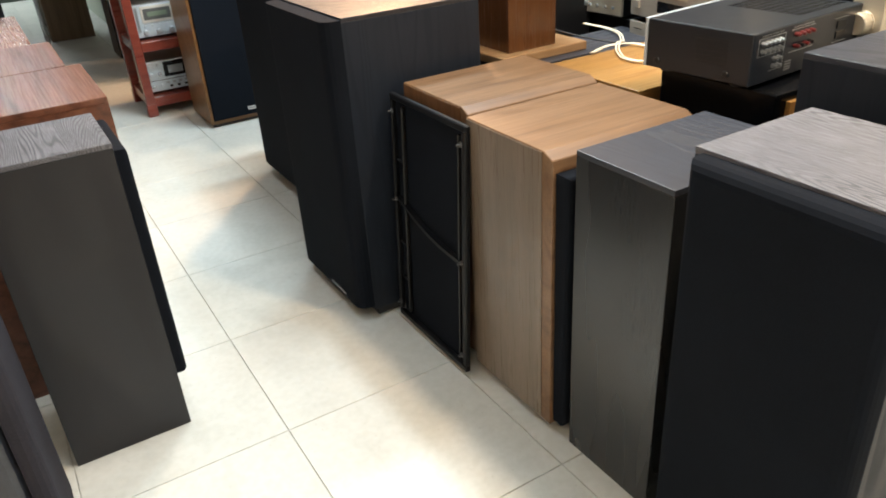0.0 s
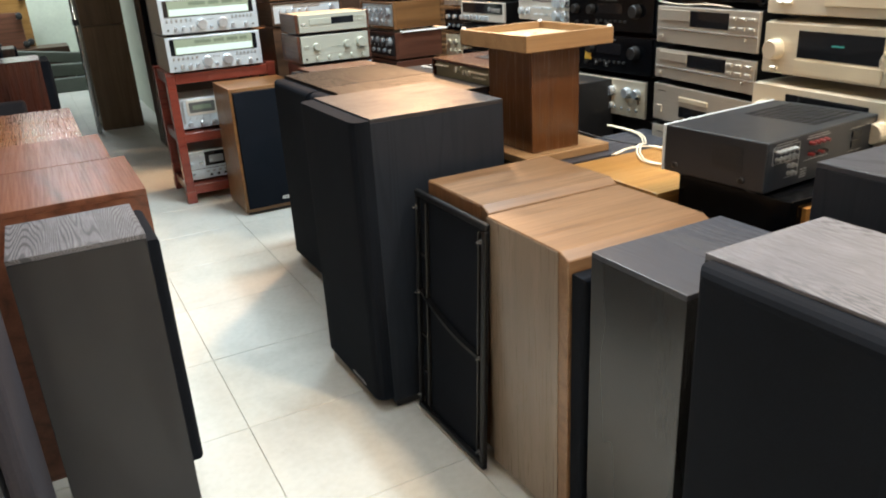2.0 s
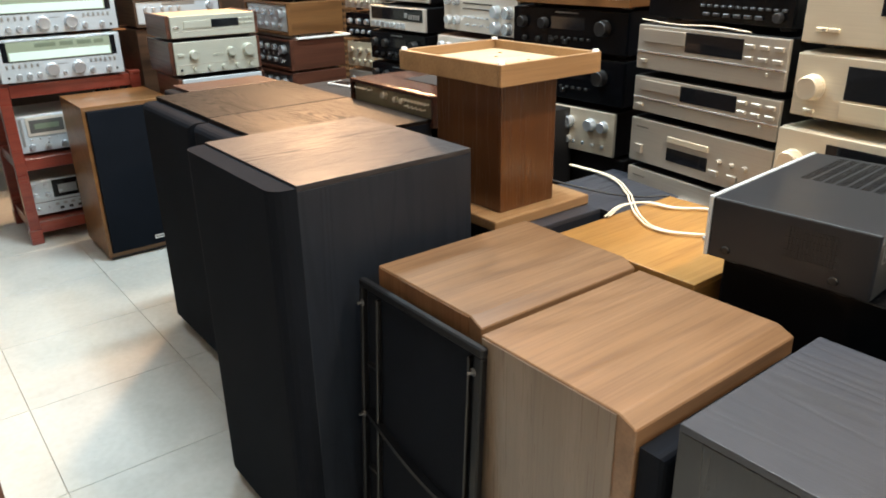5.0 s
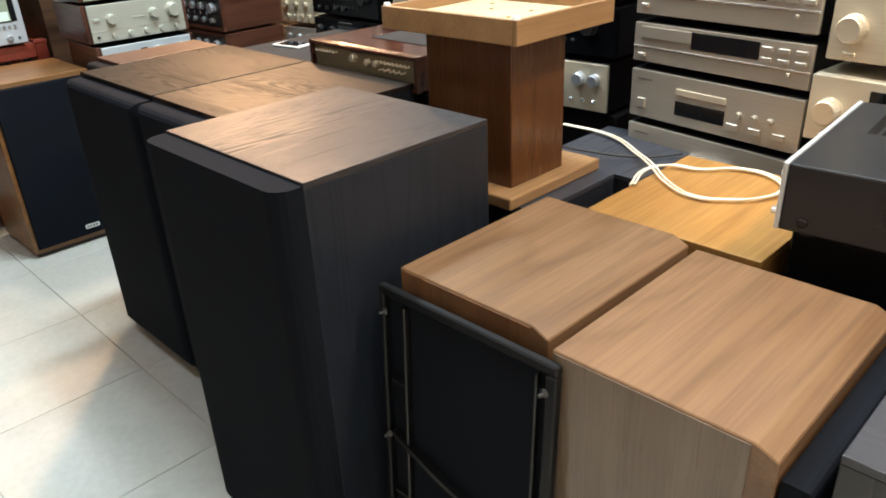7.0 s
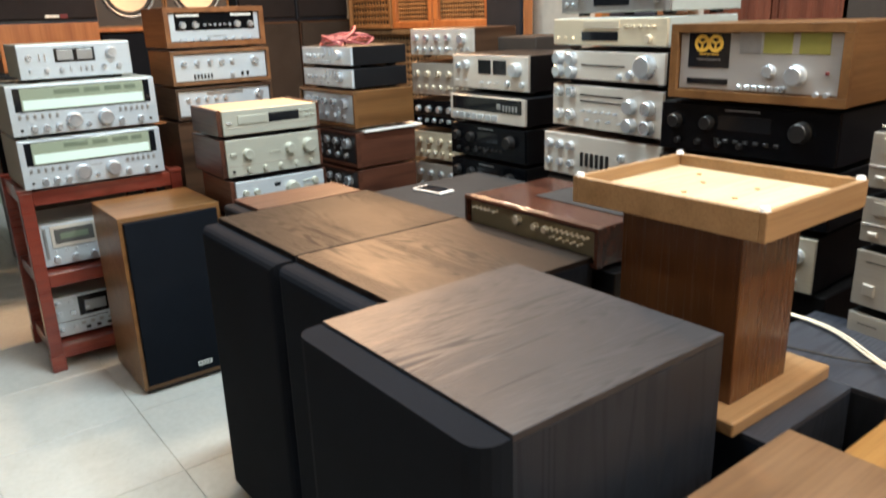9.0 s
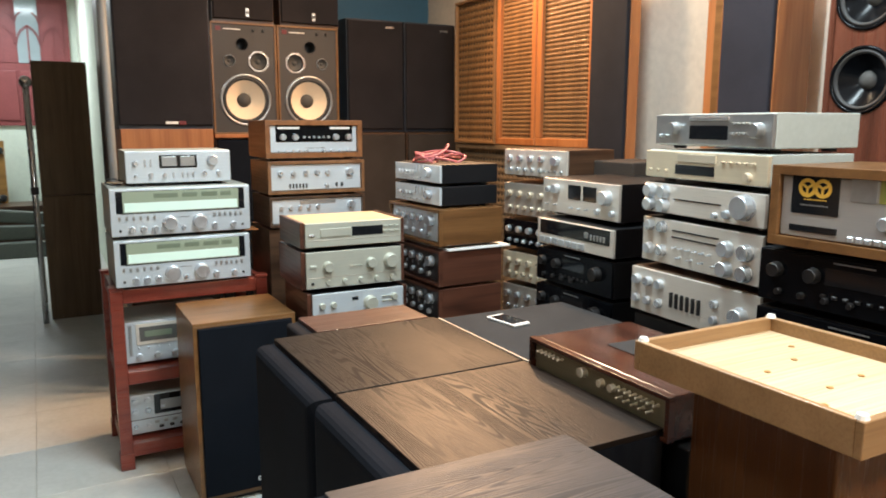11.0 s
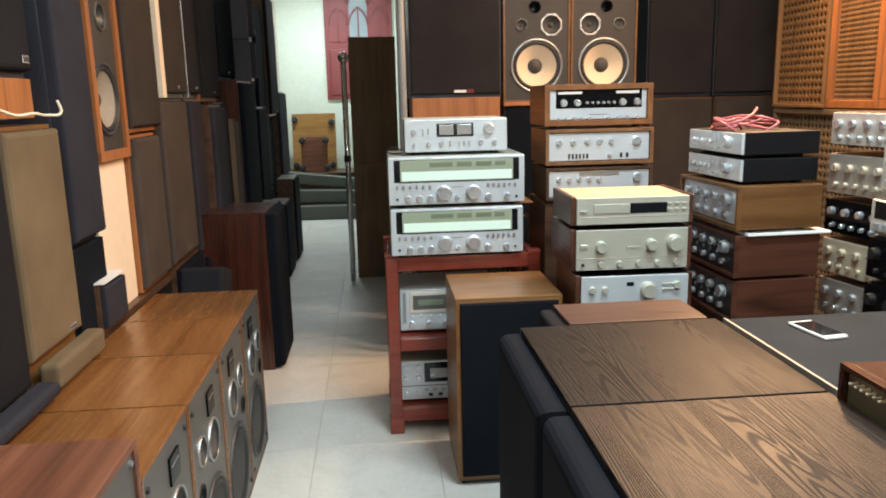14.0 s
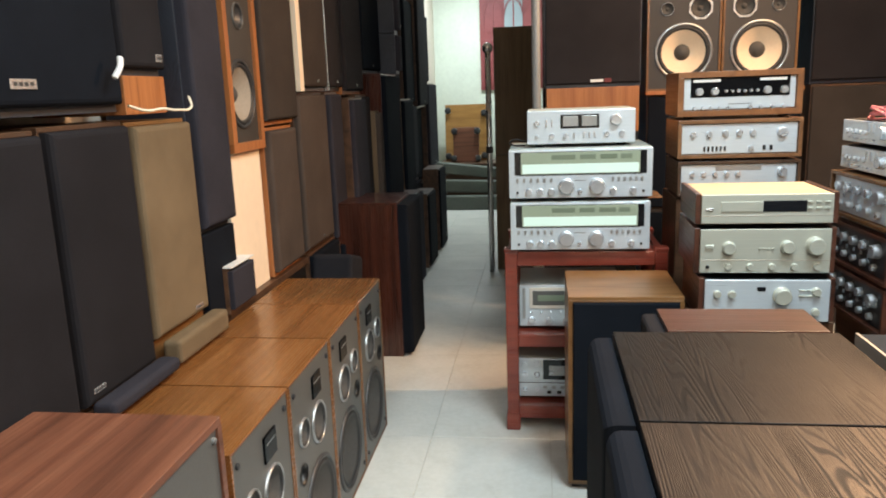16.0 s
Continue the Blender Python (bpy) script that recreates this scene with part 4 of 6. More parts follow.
gear("cassette_deck", "silver cassette deck on the rack's lowest shelf", (0.72, 4.70), (1.16, 4.70), 0.112, 0.19, 0.30, "greycase", "silver",
     [("kr", 0.06, 0.18, 0.84, 2, 0.012), ("kr", 0.06, 0.18, 0.58, 2, 0.012), ("d", 0.24, 0.6, 0.45, 0.95, M["screen"]), ("p", 0.3, 0.5, 0.55, 0.8, M["steel"], 0.003), ("p", 0.0, 1.0, 0.355, 0.375, M["print"], 0.001), ("p", 0.3, 0.34, 0.6, 0.66, M["silver"], 0.005), ("br", 0.26, 0.6, 0.26, 5, 0.018, 0.012, M["steel"]), ("br", 0.30, 0.6, 0.13, 4, 0.018, 0.012, M["blackplastic"]), ("kr", 0.06, 0.18, 0.2, 2, 0.009)], SIL)

# ---- ivory stack beside the rack ----
IV = M["ivory"]
D = ((1.32, 4.10), (1.755, 4.09))
gear("cd_player", "ivory silver disc player with wooden cheeks", *D, 0.975, 0.11, 0.30, "pine", "ivory", [("p", 0.15, 0.47, 0.42, 0.74, M["ivory"], 0.004), ("d", 0.47, 0.80, 0.40, 0.76, M["screen"]), ("br", 0.82, 0.95, 0.72, 3, 0.016, 0.006, IV), ("br", 0.82, 0.95, 0.52, 3, 0.016, 0.006, IV), ("b", 0.06, 0.5, 0.024, 0.008), ("p", 0.0, 1.0, 0.27, 0.30, M["titan"], 0.001)], cheeks="rosewood_y")
amp1 = [("k", 0.22, 0.58, 0.020), ("k", 0.67, 0.60, 0.020), ("k", 0.88, 0.62, 0.028), ("b", 0.07, 0.6, 0.026, 0.012), ("kr", 0.22, 0.9, 0.16, 5, 0.011), ("b", 0.06, 0.16, 0.010, 0.010, M["blackplastic"]), ("p", 0.0, 1.0, 0.29, 0.31, M["titan"], 0.001), ("br", 0.46, 0.56, 0.56, 4, 0.006, 0.005)]
gear("integrated_amplifier", "ivory silver amplifier with wooden cheeks and round knobs", *D, 0.812, 0.16, 0.32, "blackmetal", "ivory", amp1, IV, cheeks="rosewood_y")
gear("integrated_amplifier", "pale silver amplifier with one large volume knob", (1.335, 4.08), (1.755, 4.07), 0.655, 0.154, 0.32, "blackmetal", "silver", [("k", 0.62, 0.62, 0.027), ("kr", 0.1, 0.22, 0.65, 2, 0.012), ("d", 0.42, 0.49, 0.72, 0.82, M["screen"]), ("br", 0.78, 0.9, 0.75, 3, 0.02, 0.004), ("br", 0.78, 0.9, 0.62, 3, 0.02, 0.004), ("k", 0.89, 0.25, 0.012), ("k", 0.89, 0.72, 0.013)], IV, cheeks="rosewood_y")
t = thing("hifi_stand", pose(1.54, 4.08, 0), "dark low cabinet under the ivory components", "cabinet")
pbox("body", M["darkwood"], t, -0.23, 0.23, 0.02, 0.36, 0, 0.655, 0.004)

# ---- wooden-cased stack behind ----
Q = ((1.352, 4.67), (1.81, 4.67))
gear("vintage_receiver", "wooden-cased silver receiver with black dial strip", *Q, 1.297, 0.178, 0.30, "cherry_y", "silver", [("d", 0.06, 0.95, 0.42, 0.90, M["blackgloss"]), ("p", 0.08, 0.33, 0.76, 0.83, M["paper"], 0.002), ("p", 0.68, 0.92, 0.76, 0.83, M["paper"], 0.002), ("kr", 0.14, 0.28, 0.55, 2, 0.014), ("kr", 0.75, 0.9, 0.55, 2, 0.014), ("kr", 0.38, 0.66, 0.55, 6, 0.006), ("kr", 0.1, 0.4, 0.18, 5, 0.007), ("kr", 0.6, 0.9, 0.18, 4, 0.008), ("w", 0.4, 0.62, 0.26)], SIL, lip=0.022, category="receiver")
gear("vintage_amplifier", "wooden-cased silver amplifier with a row of knobs", (1.355, 4.66), (1.815, 4.66), 1.135, 0.158, 0.30, "walnut_y", "silver", [("kr", 0.1, 0.24, 0.62, 2, 0.012), ("kr", 0.38, 0.62, 0.64, 3, 0.012), ("k", 0.87, 0.64, 0.018), ("br", 0.2, 0.38, 0.24, 6, 0.007, 0.02, M["blackplastic"]), ("kr", 0.6, 0.62, 0.25, 2, 0.007), ("br", 0.72, 0.78, 0.25, 2, 0.01, 0.018, M["blackplastic"])], SIL, lip=0.014, category="amplifier")
gear("vintage_amplifier", "dark wooden-cased silver tuner amplifier", (1.36, 4.67), (1.82, 4.67), 0.985, 0.148, 0.30, "darkwood_y", "silver", [("kr", 0.1, 0.5, 0.62, 5, 0.010), ("k", 0.88, 0.65, 0.018), ("d", 0.3, 0.7, 0.72, 0.85, M["steel"])], SIL, lip=0.012, category="amplifier")
t = thing("wooden_cabinet", pose(1.6, 4.67, 0), "dark wooden cabinet under the vintage receivers", "cabinet")
pbox("body", M["darkwood"], t, -0.24, 0.22, 0.01, 0.34, 0, 0.985, 0.004)

# ---- stack turned to the aisle: thin black-cased pair on wooden receivers ----
def along(fl, th, w):
    """The right corner of a front w wide that starts at fl and runs in direction th (degrees)."""
    return (fl[0] + w * math.cos(radians(th)), fl[1] + w * math.sin(radians(th)))


K = (1.885, 4.44)
KT = -88
thin = [("kr", 0.12, 0.45, 0.5, 5, 0.009), ("k", 0.78, 0.55, 0.020), ("br", 0.5, 0.66, 0.7, 3, 0.006, 0.03), ("br", 0.15, 0.6, 0.22, 7, 0.010, 0.006)]
gear("slim_tuner", "slim silver-faced tuner with black metal case", K, along(K, KT, 0.40), 1.207, 0.088, 0.28, "blackmetal", "silver", thin, SIL)
gear("slim_amplifier", "slim silver-faced amplifier with black metal case", K, along(K, KT, 0.40), 1.115, 0.09, 0.28, "blackmetal", "silver", thin, SIL)
K2 = (1.865, 4.45)
old = [("kr", 0.12, 0.62, 0.68, 4, 0.016), ("k", 0.84, 0.66, 0.022), ("kr", 0.12, 0.8, 0.28, 5, 0.012), ("br", 0.2, 0.7, 0.48, 5, 0.006, 0.014)]
gear("vintage_receiver", "silver-faced receiver in a light walnut case", K2, along(K2, KT, 0.45), 0.955, 0.16, 0.30, "oakwalnut_y", "silver", old, SIL, lip=0.012, category="receiver")
t = thing("white_board", pose(2.0, 4.24, 0.945, 0, 0, KT), "thin white board between two wooden receivers", "board")
pbox("board", M["white"], t, -0.2, 0.246, -0.10, 0.205, 0, 0.008, 0.001)
gear("vintage_receiver", "silver-faced receiver in a rosewood case", K2, along(K2, KT, 0.45), 0.787, 0.158, 0.30, "rosewood_y", "darkplastic", old, SIL, lip=0.012, category="receiver")
gear("vintage_receiver", "silver-faced receiver in a dark walnut case", K2, along(K2, KT, 0.45), 0.625, 0.16, 0.30, "rosewood_y", "darkplastic", old, SIL, lip=0.012, category="receiver")
t = thing("wooden_cabinet", pose(2.03, 4.23, 0, 0, 0, KT), "dark wooden box under the turned receivers", "cabinet")
pbox("body", M["darkwood"], t, -0.22, 0.22, -0.12, 0.18, 0, 0.625, 0.004)
cable("speaker_wire", "bundle of pink speaker wire on top of the tuner", [(1.95 + 0.09 * math.cos(k * 1.9) + 0.05, 4.28 + 0.11 * math.sin(k * 2.3), 1.30 + 0.012 * (k % 4)) for k in range(22)], 0.0045, M["cablepink"])

# ---- stacks along the right ----
R = (2.315, 4.20)
for i, (z, h, f, nm) in enumerate(((1.225, 0.128, "silver_warm", "silver"), (1.05, 0.155, "titan", "gold"), (0.905, 0.135, "blackgloss", "black"), (0.755, 0.14, "gold", "gilt"), (0.60, 0.145, "titan", "bronze"))):
    gear("vintage_amplifier", nm + "-faced vintage amplifier in an old stack", R, (R[0] + 0.05, R[1] - 0.39), z, h, 0.28, "darkwood_y", f, [("kr", 0.1, 0.62, 0.66, 4, 0.014), ("k", 0.84, 0.62, 0.02), ("kr", 0.12, 0.6, 0.25, 5, 0.009), ("br", 0.66, 0.92, 0.25, 4, 0.012, 0.008)], M["goldknob"] if i in (1, 3) else SIL, category="amplifier")
t = thing("wooden_cabinet", pose(2.48, 4.0, 0), "dark wooden base under the old amplifier stack", "cabinet")
pbox("body", M["darkwood"], t, -0.14, 0.14, -0.2, 0.2, 0, 0.60, 0.004)
t = thing("brown_box", pose(2.64, 3.72, 0), "tall dark brown wooden box beside the amplifiers", "box")
pbox("body", M["browncloth"], t, -0.12, 0.15, -0.12, 0.16, 0, 1.31, 0.006)

A = ((2.20, 3.745), (2.19, 3.295))
T_ = ((2.145, 3.70), (2.145, 3.265))
gear("stereo_amplifier", "silver amplifier with two black level meters and dark case", *A, 1.115, 0.143, 0.36, "blackmetal", "silver_warm", [("d", 0.36, 0.53, 0.45, 0.85, M["screen"]), ("d", 0.56, 0.73, 0.45, 0.85, M["screen"]), ("k", 0.2, 0.7, 0.018), ("k", 0.09, 0.66, 0.012), ("k", 0.86, 0.62, 0.026), ("lr", 0.08, 0.2, 0.25, 2), ("lr", 0.42, 0.62, 0.22, 3), ("kr", 0.75, 0.93, 0.22, 2, 0.011)], SIL)
gear("stereo_tuner", "black-windowed tuner with a row of silver buttons", *T_, 0.998, 0.112, 0.34, "blackmetal", "silver_warm", [("d", 0.04, 0.96, 0.42, 0.93, M["screen"]), ("br", 0.08, 0.62, 0.2, 7, 0.03, 0.022), ("b", 0.68, 0.65, 0.02, 0.02, M["steel"]), ("br", 0.74, 0.9, 0.6, 5, 0.008, 0.02, M["steel"])], SIL)
blk = [("kr", 0.1, 0.3, 0.62, 2, 0.018), ("k", 0.82, 0.6, 0.024), ("br", 0.36, 0.7, 0.3, 7, 0.012, 0.008), ("d", 0.36, 0.66, 0.5, 0.8, M["screen"]), ("kr", 0.12, 0.5, 0.22, 4, 0.008), ("w", 0.4, 0.6, 0.9, M["steel"])]
gear("power_amplifier", "black-faced amplifier with dark knobs", *T_, 0.858, 0.138, 0.34, "blackmetal", "blackgloss", blk, M["blackplastic"])
gear("power_amplifier", "black-faced amplifier with yellow emblem", *T_, 0.715, 0.14, 0.34, "blackmetal", "blackgloss", blk + [("d", 0.48, 0.54, 0.4, 0.55, M["yellow"])], M["blackplastic"])
t = thing("wooden_cabinet", pose(2.31, 3.48, 0), "dark cabinet under the black amplifiers", "cabinet")
pbox("body", M["blackplastic"], t, -0.15, 0.17, -0.21, 0.21, 0, 0.715, 0.004)

P = ((2.125, 3.11), (2.08, 2.63))
PB = ((2.10, 3.125), (2.08, 2.625))
knobs8 = [("kr", 0.07, 0.2, 0.72, 2, 0.020), ("kr", 0.07, 0.2, 0.28, 2, 0.020), ("p", 0.28, 0.68, 0.5, 0.54, M["screen"], 0.002), ("k", 0.86, 0.55, 0.034), ("k", 0.64, 0.2, 0.008), ("k", 0.73, 0.28, 0.012)]
gear("cd_player", "grey silver disc player with grey-green case", (2.15, 3.10), (2.10, 2.64), 1.388, 0.102, 0.30, "greycase", "steel", [("p", 0.33, 0.67, 0.78, 0.9, M["chrome"], 0.004), ("d", 0.33, 0.66, 0.22, 0.64, M["screen"]), ("k", 0.2, 0.55, 0.018), ("k", 0.9, 0.5, 0.02), ("br", 0.7, 0.82, 0.4, 4, 0.012, 0.007), ("br", 0.7, 0.82, 0.7, 4, 0.012, 0.005), ("kr", 0.06, 0.12, 0.3, 2, 0.006)], M["steel"])
gear("cd_player", "pale gold disc player with small display", *P, 1.29, 0.094, 0.30, "greycase", "gold", [("p", 0.3, 0.62, 0.62, 0.9, M["champagne"], 0.003), ("d", 0.28, 0.61, 0.2, 0.52, M["screen"]), ("k", 0.87, 0.28, 0.012), ("br", 0.68, 0.9, 0.7, 5, 0.014, 0.005), ("br", 0.05, 0.2, 0.3, 3, 0.008, 0.006)], M["goldknob"])
gear("stereo_preamplifier", "silver preamplifier with four knobs and one large dial", *P, 1.183, 0.104, 0.30, "blackmetal", "silver_warm", knobs8, SIL)
gear("integrated_amplifier", "silver amplifier with rows of chrome knobs and levers", *P, 1.03, 0.15, 0.32, "blackmetal", "silver_warm", [("kr", 0.08, 0.2, 0.82, 2, 0.017), ("kr", 0.08, 0.2, 0.3, 2, 0.017), ("p", 0.28, 0.68, 0.62, 0.65, M["screen"], 0.002), ("p", 0.28, 0.68, 0.76, 0.79, M["screen"], 0.002), ("lr", 0.32, 0.62, 0.42, 6), ("lr", 0.36, 0.66, 0.22, 4), ("kr", 0.75, 0.9, 0.62, 2, 0.022), ("kr", 0.75, 0.9, 0.22, 2, 0.022)], SIL)
gear("integrated_amplifier", "broad silver amplifier with small chrome knobs and slide levers", *PB, 0.87, 0.152, 0.34, "darkwood_y", "silver_warm", [("kr", 0.06, 0.26, 0.72, 3, 0.015), ("kr", 0.06, 0.26, 0.3, 3, 0.013), ("br", 0.36, 0.58, 0.45, 6, 0.010, 0.045, M["blackplastic"]), ("k", 0.88, 0.5, 0.026), ("k", 0.7, 0.62, 0.012), ("k", 0.7, 0.3, 0.012)], SIL)
t = thing("wooden_cabinet", pose(2.25, 2.87, 0), "dark cabinet under the silver amplifiers", "cabinet")
pbox("body", M["blackplastic"], t, -0.15, 0.2, -0.24, 0.24, 0, 0.87, 0.004)

W_ = ((2.03, 2.60), (2.045, 2.115))
gear("cassette_deck", "wooden-cased silver cassette deck with yellow level meters", (2.02, 2.57), (2.03, 2.10), 1.165, 0.20, 0.34, "oakwalnut_y", "greyface", [("d", 0.06, 0.34, 0.42, 0.95, M["screen"]), ("reel", 0.155, 0.74, 0.022, M["yellow"]), ("reel", 0.245, 0.74, 0.022, M["yellow"]), ("w", 0.14, 0.27, 0.60, M["yellow"]), ("w", 0.12, 0.28, 0.53, M["steel"]), ("p", 0.06, 0.34, 0.2, 0.28, M["screen"], 0.003), ("d", 0.40, 0.54, 0.62, 0.92, M["steel"]), ("d", 0.55, 0.72, 0.62, 0.92, M["olive"]), ("d", 0.76, 0.93, 0.62, 0.92, M["olive"]), ("k", 0.60, 0.40, 0.015), ("k", 0.76, 0.36, 0.023), ("k", 0.69, 0.18, 0.008), ("br", 0.42, 0.66, 0.18, 6, 0.012, 0.012), ("b", 0.93, 0.4, 0.008, 0.008, M["red"]), ("kr", 0.88, 0.94, 0.14, 2, 0.006)], SIL, lip=0.022)
gear("power_amplifier", "black gloss amplifier with faint silver markings", *W_, 1.02, 0.142, 0.36, "blackmetal", "blackgloss", blk, M["blackplastic"])
gear("power_amplifier", "black amplifier with yellow emblem and large knob", *W_, 0.862, 0.152, 0.36, "blackmetal", "blackgloss", blk + [("d", 0.22, 0.3, 0.3, 0.5, M["yellow"])], M["blackplastic"])
gear("integrated_amplifier", "silver amplifier with seven chrome knobs", (2.02, 2.56), (2.035, 2.13), 0.70, 0.156, 0.34, "blackmetal", "champagne", [("k", 0.12, 0.66, 0.03), ("kr", 0.36, 0.78, 0.66, 3, 0.02), ("kr", 0.14, 0.56, 0.26, 3, 0.013), ("br", 0.62, 0.9, 0.22, 4, 0.010, 0.010), ("k", 0.9, 0.66, 0.018)], SIL)
t = thing("wooden_cabinet", pose(2.2, 2.36, 0), "dark cabinet under the black amplifiers", "cabinet")
pbox("body", M["blackplastic"], t, -0.14, 0.2, -0.25, 0.23, 0, 0.70, 0.004)

E_ = ((1.955, 2.005), (1.885, 1.52))
BP = M["blackplastic"]
gear("cassette_deck", "black cassette deck with small buttons", (1.965, 1.985), (1.90, 1.53), 1.152, 0.145, 0.32, "blackmetal", "blackgloss", [("p", 0.06, 0.36, 0.4, 0.85, M["darkplastic"], 0.006), ("p", 0.12, 0.30, 0.55, 0.78, M["screen"], 0.0075), ("d", 0.45, 0.95, 0.5, 0.88, M["screen"]), ("br", 0.42, 0.95, 0.3, 12, 0.012, 0.006, M["darkplastic"]), ("br", 0.45, 0.8, 0.15, 6, 0.02, 0.008, M["darkplastic"]), ("k", 0.92, 0.18, 0.012)], M["darkplastic"])
cd = [("p", 0.05, 0.36, 0.62, 0.9, M["titan"], 0.005), ("d", 0.36, 0.74, 0.5, 0.9, M["screen"]), ("br", 0.78, 0.95, 0.78, 3, 0.026, 0.010), ("br", 0.78, 0.95, 0.55, 3, 0.026, 0.010), ("b", 0.06, 0.2, 0.022, 0.010), ("p", 0.0, 1.0, 0.38, 0.42, M["chrome"], 0.003), ("b", 0.9, 0.3, 0.008, 0.008)]
gear("cd_player", "champagne disc player with black display", *E_, 1.01, 0.135, 0.30, "blackmetal", "titan", cd, M["titan"])
gear("cd_player", "champagne disc player with tray and small buttons", *E_, 0.89, 0.114, 0.30, "blackmetal", "titan", cd, M["titan"])
tq = [("p", 0.3, 0.6, 0.62, 0.74, M["champagne"], 0.004), ("d", 0.3, 0.6, 0.22, 0.5, M["screen"]), ("b", 0.08, 0.32, 0.026, 0.026), ("kr", 0.68, 0.85, 0.5, 3, 0.007), ("br", 0.65, 0.9, 0.25, 3, 0.032, 0.016), ("w", 0.05, 0.14, 0.8)]
gear("cd_transport", "titanium disc transport with narrow tray", *E_, 0.742, 0.142, 0.32, "blackmetal", "titan", tq, M["titan"], category="cd player")
gear("cd_transport", "titanium disc transport with open tray handle", *E_, 0.597, 0.14, 0.32, "blackmetal", "titan", [("p", 0.28, 0.66, 0.42, 0.62, M["chrome"], 0.02), ("kr", 0.74, 0.92, 0.5, 3, 0.010), ("w", 0.05, 0.14, 0.8)], M["titan"], category="cd player")
t = thing("wooden_cabinet", pose(2.08, 1.74, 0), "dark cabinet under the champagne disc players", "cabinet")
pbox("body", M["blackplastic"], t, -0.13, 0.2, -0.23, 0.24, 0, 0.597, 0.004)

t = thing("marker_pen", pose(2.02, 1.93, 1.303, 0, 0, -70), "small red and white marker pen on the black deck", "pen")
for a, m_ in ((-0.06, "white"), (0.0, "red")):
    pbox("barrel" if a < 0 else "cap", M[m_], t, a, a + 0.06, -0.007, 0.007, -0.006, 0.008, 0.004)
cable("cable", "thin white cable lying along the black deck's foot", [(1.93, 1.98, 1.158), (1.915, 1.86, 1.152), (1.90, 1.74, 1.156), (1.875, 1.62, 1.152)], 0.0018, M["cablewhite"])
C_ = ((1.885, 1.50), (1.835, 1.03))
acc = [("p", 0.25, 0.83, 0.06, 0.33, M["gold"], 0.0025), ("k", 0.10, 0.48, 0.028), ("k", 0.90, 0.48, 0.028), ("d", 0.26, 0.82, 0.36, 0.86, M["screen"]), ("br", 0.1, 0.9, 0.12, 2, 0.026, 0.008), ("w", 0.50, 0.58, 0.63, M["teal"])]
gear("preamplifier", "champagne gold disc player with dark display window", *C_, 1.128, 0.146, 0.34, "champagne", "champagne", [("d", 0.36, 0.86, 0.5, 0.86, M["screen"]), ("p", 0.42, 0.84, 0.2, 0.42, M["gold"], 0.006), ("br", 0.1, 0.16, 0.24, 2, 0.026, 0.008), ("br", 0.88, 0.96, 0.3, 3, 0.02, 0.008), ("w", 0.56, 0.64, 0.70, M["teal"])], M["goldknob"], category="cd player")
gear("preamplifier", "champagne gold preamplifier with two large knobs", *C_, 0.965, 0.155, 0.34, "champagne", "champagne", acc, M["goldknob"])
gear("preamplifier", "champagne gold amplifier with dark display window", (1.875, 1.515), (1.83, 1.04), 0.79, 0.158, 0.34, "champagne", "champagne", acc, M["goldknob"])
t = thing("wooden_cabinet", pose(2.03, 1.27, 0), "dark cabinet under the champagne gold components", "cabinet")
pbox("body", M["blackplastic"], t, -0.13, 0.18, -0.24, 0.22, 0, 0.79, 0.004)
t = speaker("dark grey loudspeaker behind the champagne components", (2.55, 1.9), (2.55, 1.2), 0.0, 1.75, 0.4, "darkwood", "bluecloth")

# ---- back row ----
t = speaker("large black loudspeaker on an orange cabinet with red badge", (0.848, 5.66), (1.338, 5.66), 1.43, 0.95, 0.36, "ash_grey", "charcoal", gdepth=0.02)
pbox("badge", M["paper"], t, -0.01, 0.055, -0.0225, -0.0205, 0.026, 0.040, 0.0004, "pale maker's plate")
pbox("badge", M["red"], t, 0.06, 0.095, -0.0225, -0.0205, 0.022, 0.044, 0.0004, "red mark")
t = thing("orange_cabinet", pose(1.093, 5.66, 0), "orange cherry cabinet carrying the large black loudspeaker", "cabinet")
pbox("body", M["orangewood"], t, -0.237, 0.237, -0.015, 0.36, 1.2, 1.43, 0.003)
pbox("base", M["blackplastic"], t, -0.237, 0.237, 0.0, 0.36, 0.0, 1.2, 0.003)
t = thing("steel_post", pose(0.805, 5.62, 0), "grey steel post standing beside the black loudspeaker", "post")
bm = bmesh.new()
bmesh.ops.create_cone(bm, cap_ends=True, segments=16, radius1=0.022, radius2=0.022, depth=3.0, matrix=Matrix.Translation((0, 0, 1.5)))
part("post", bm, M["greypost"], t, "", True)


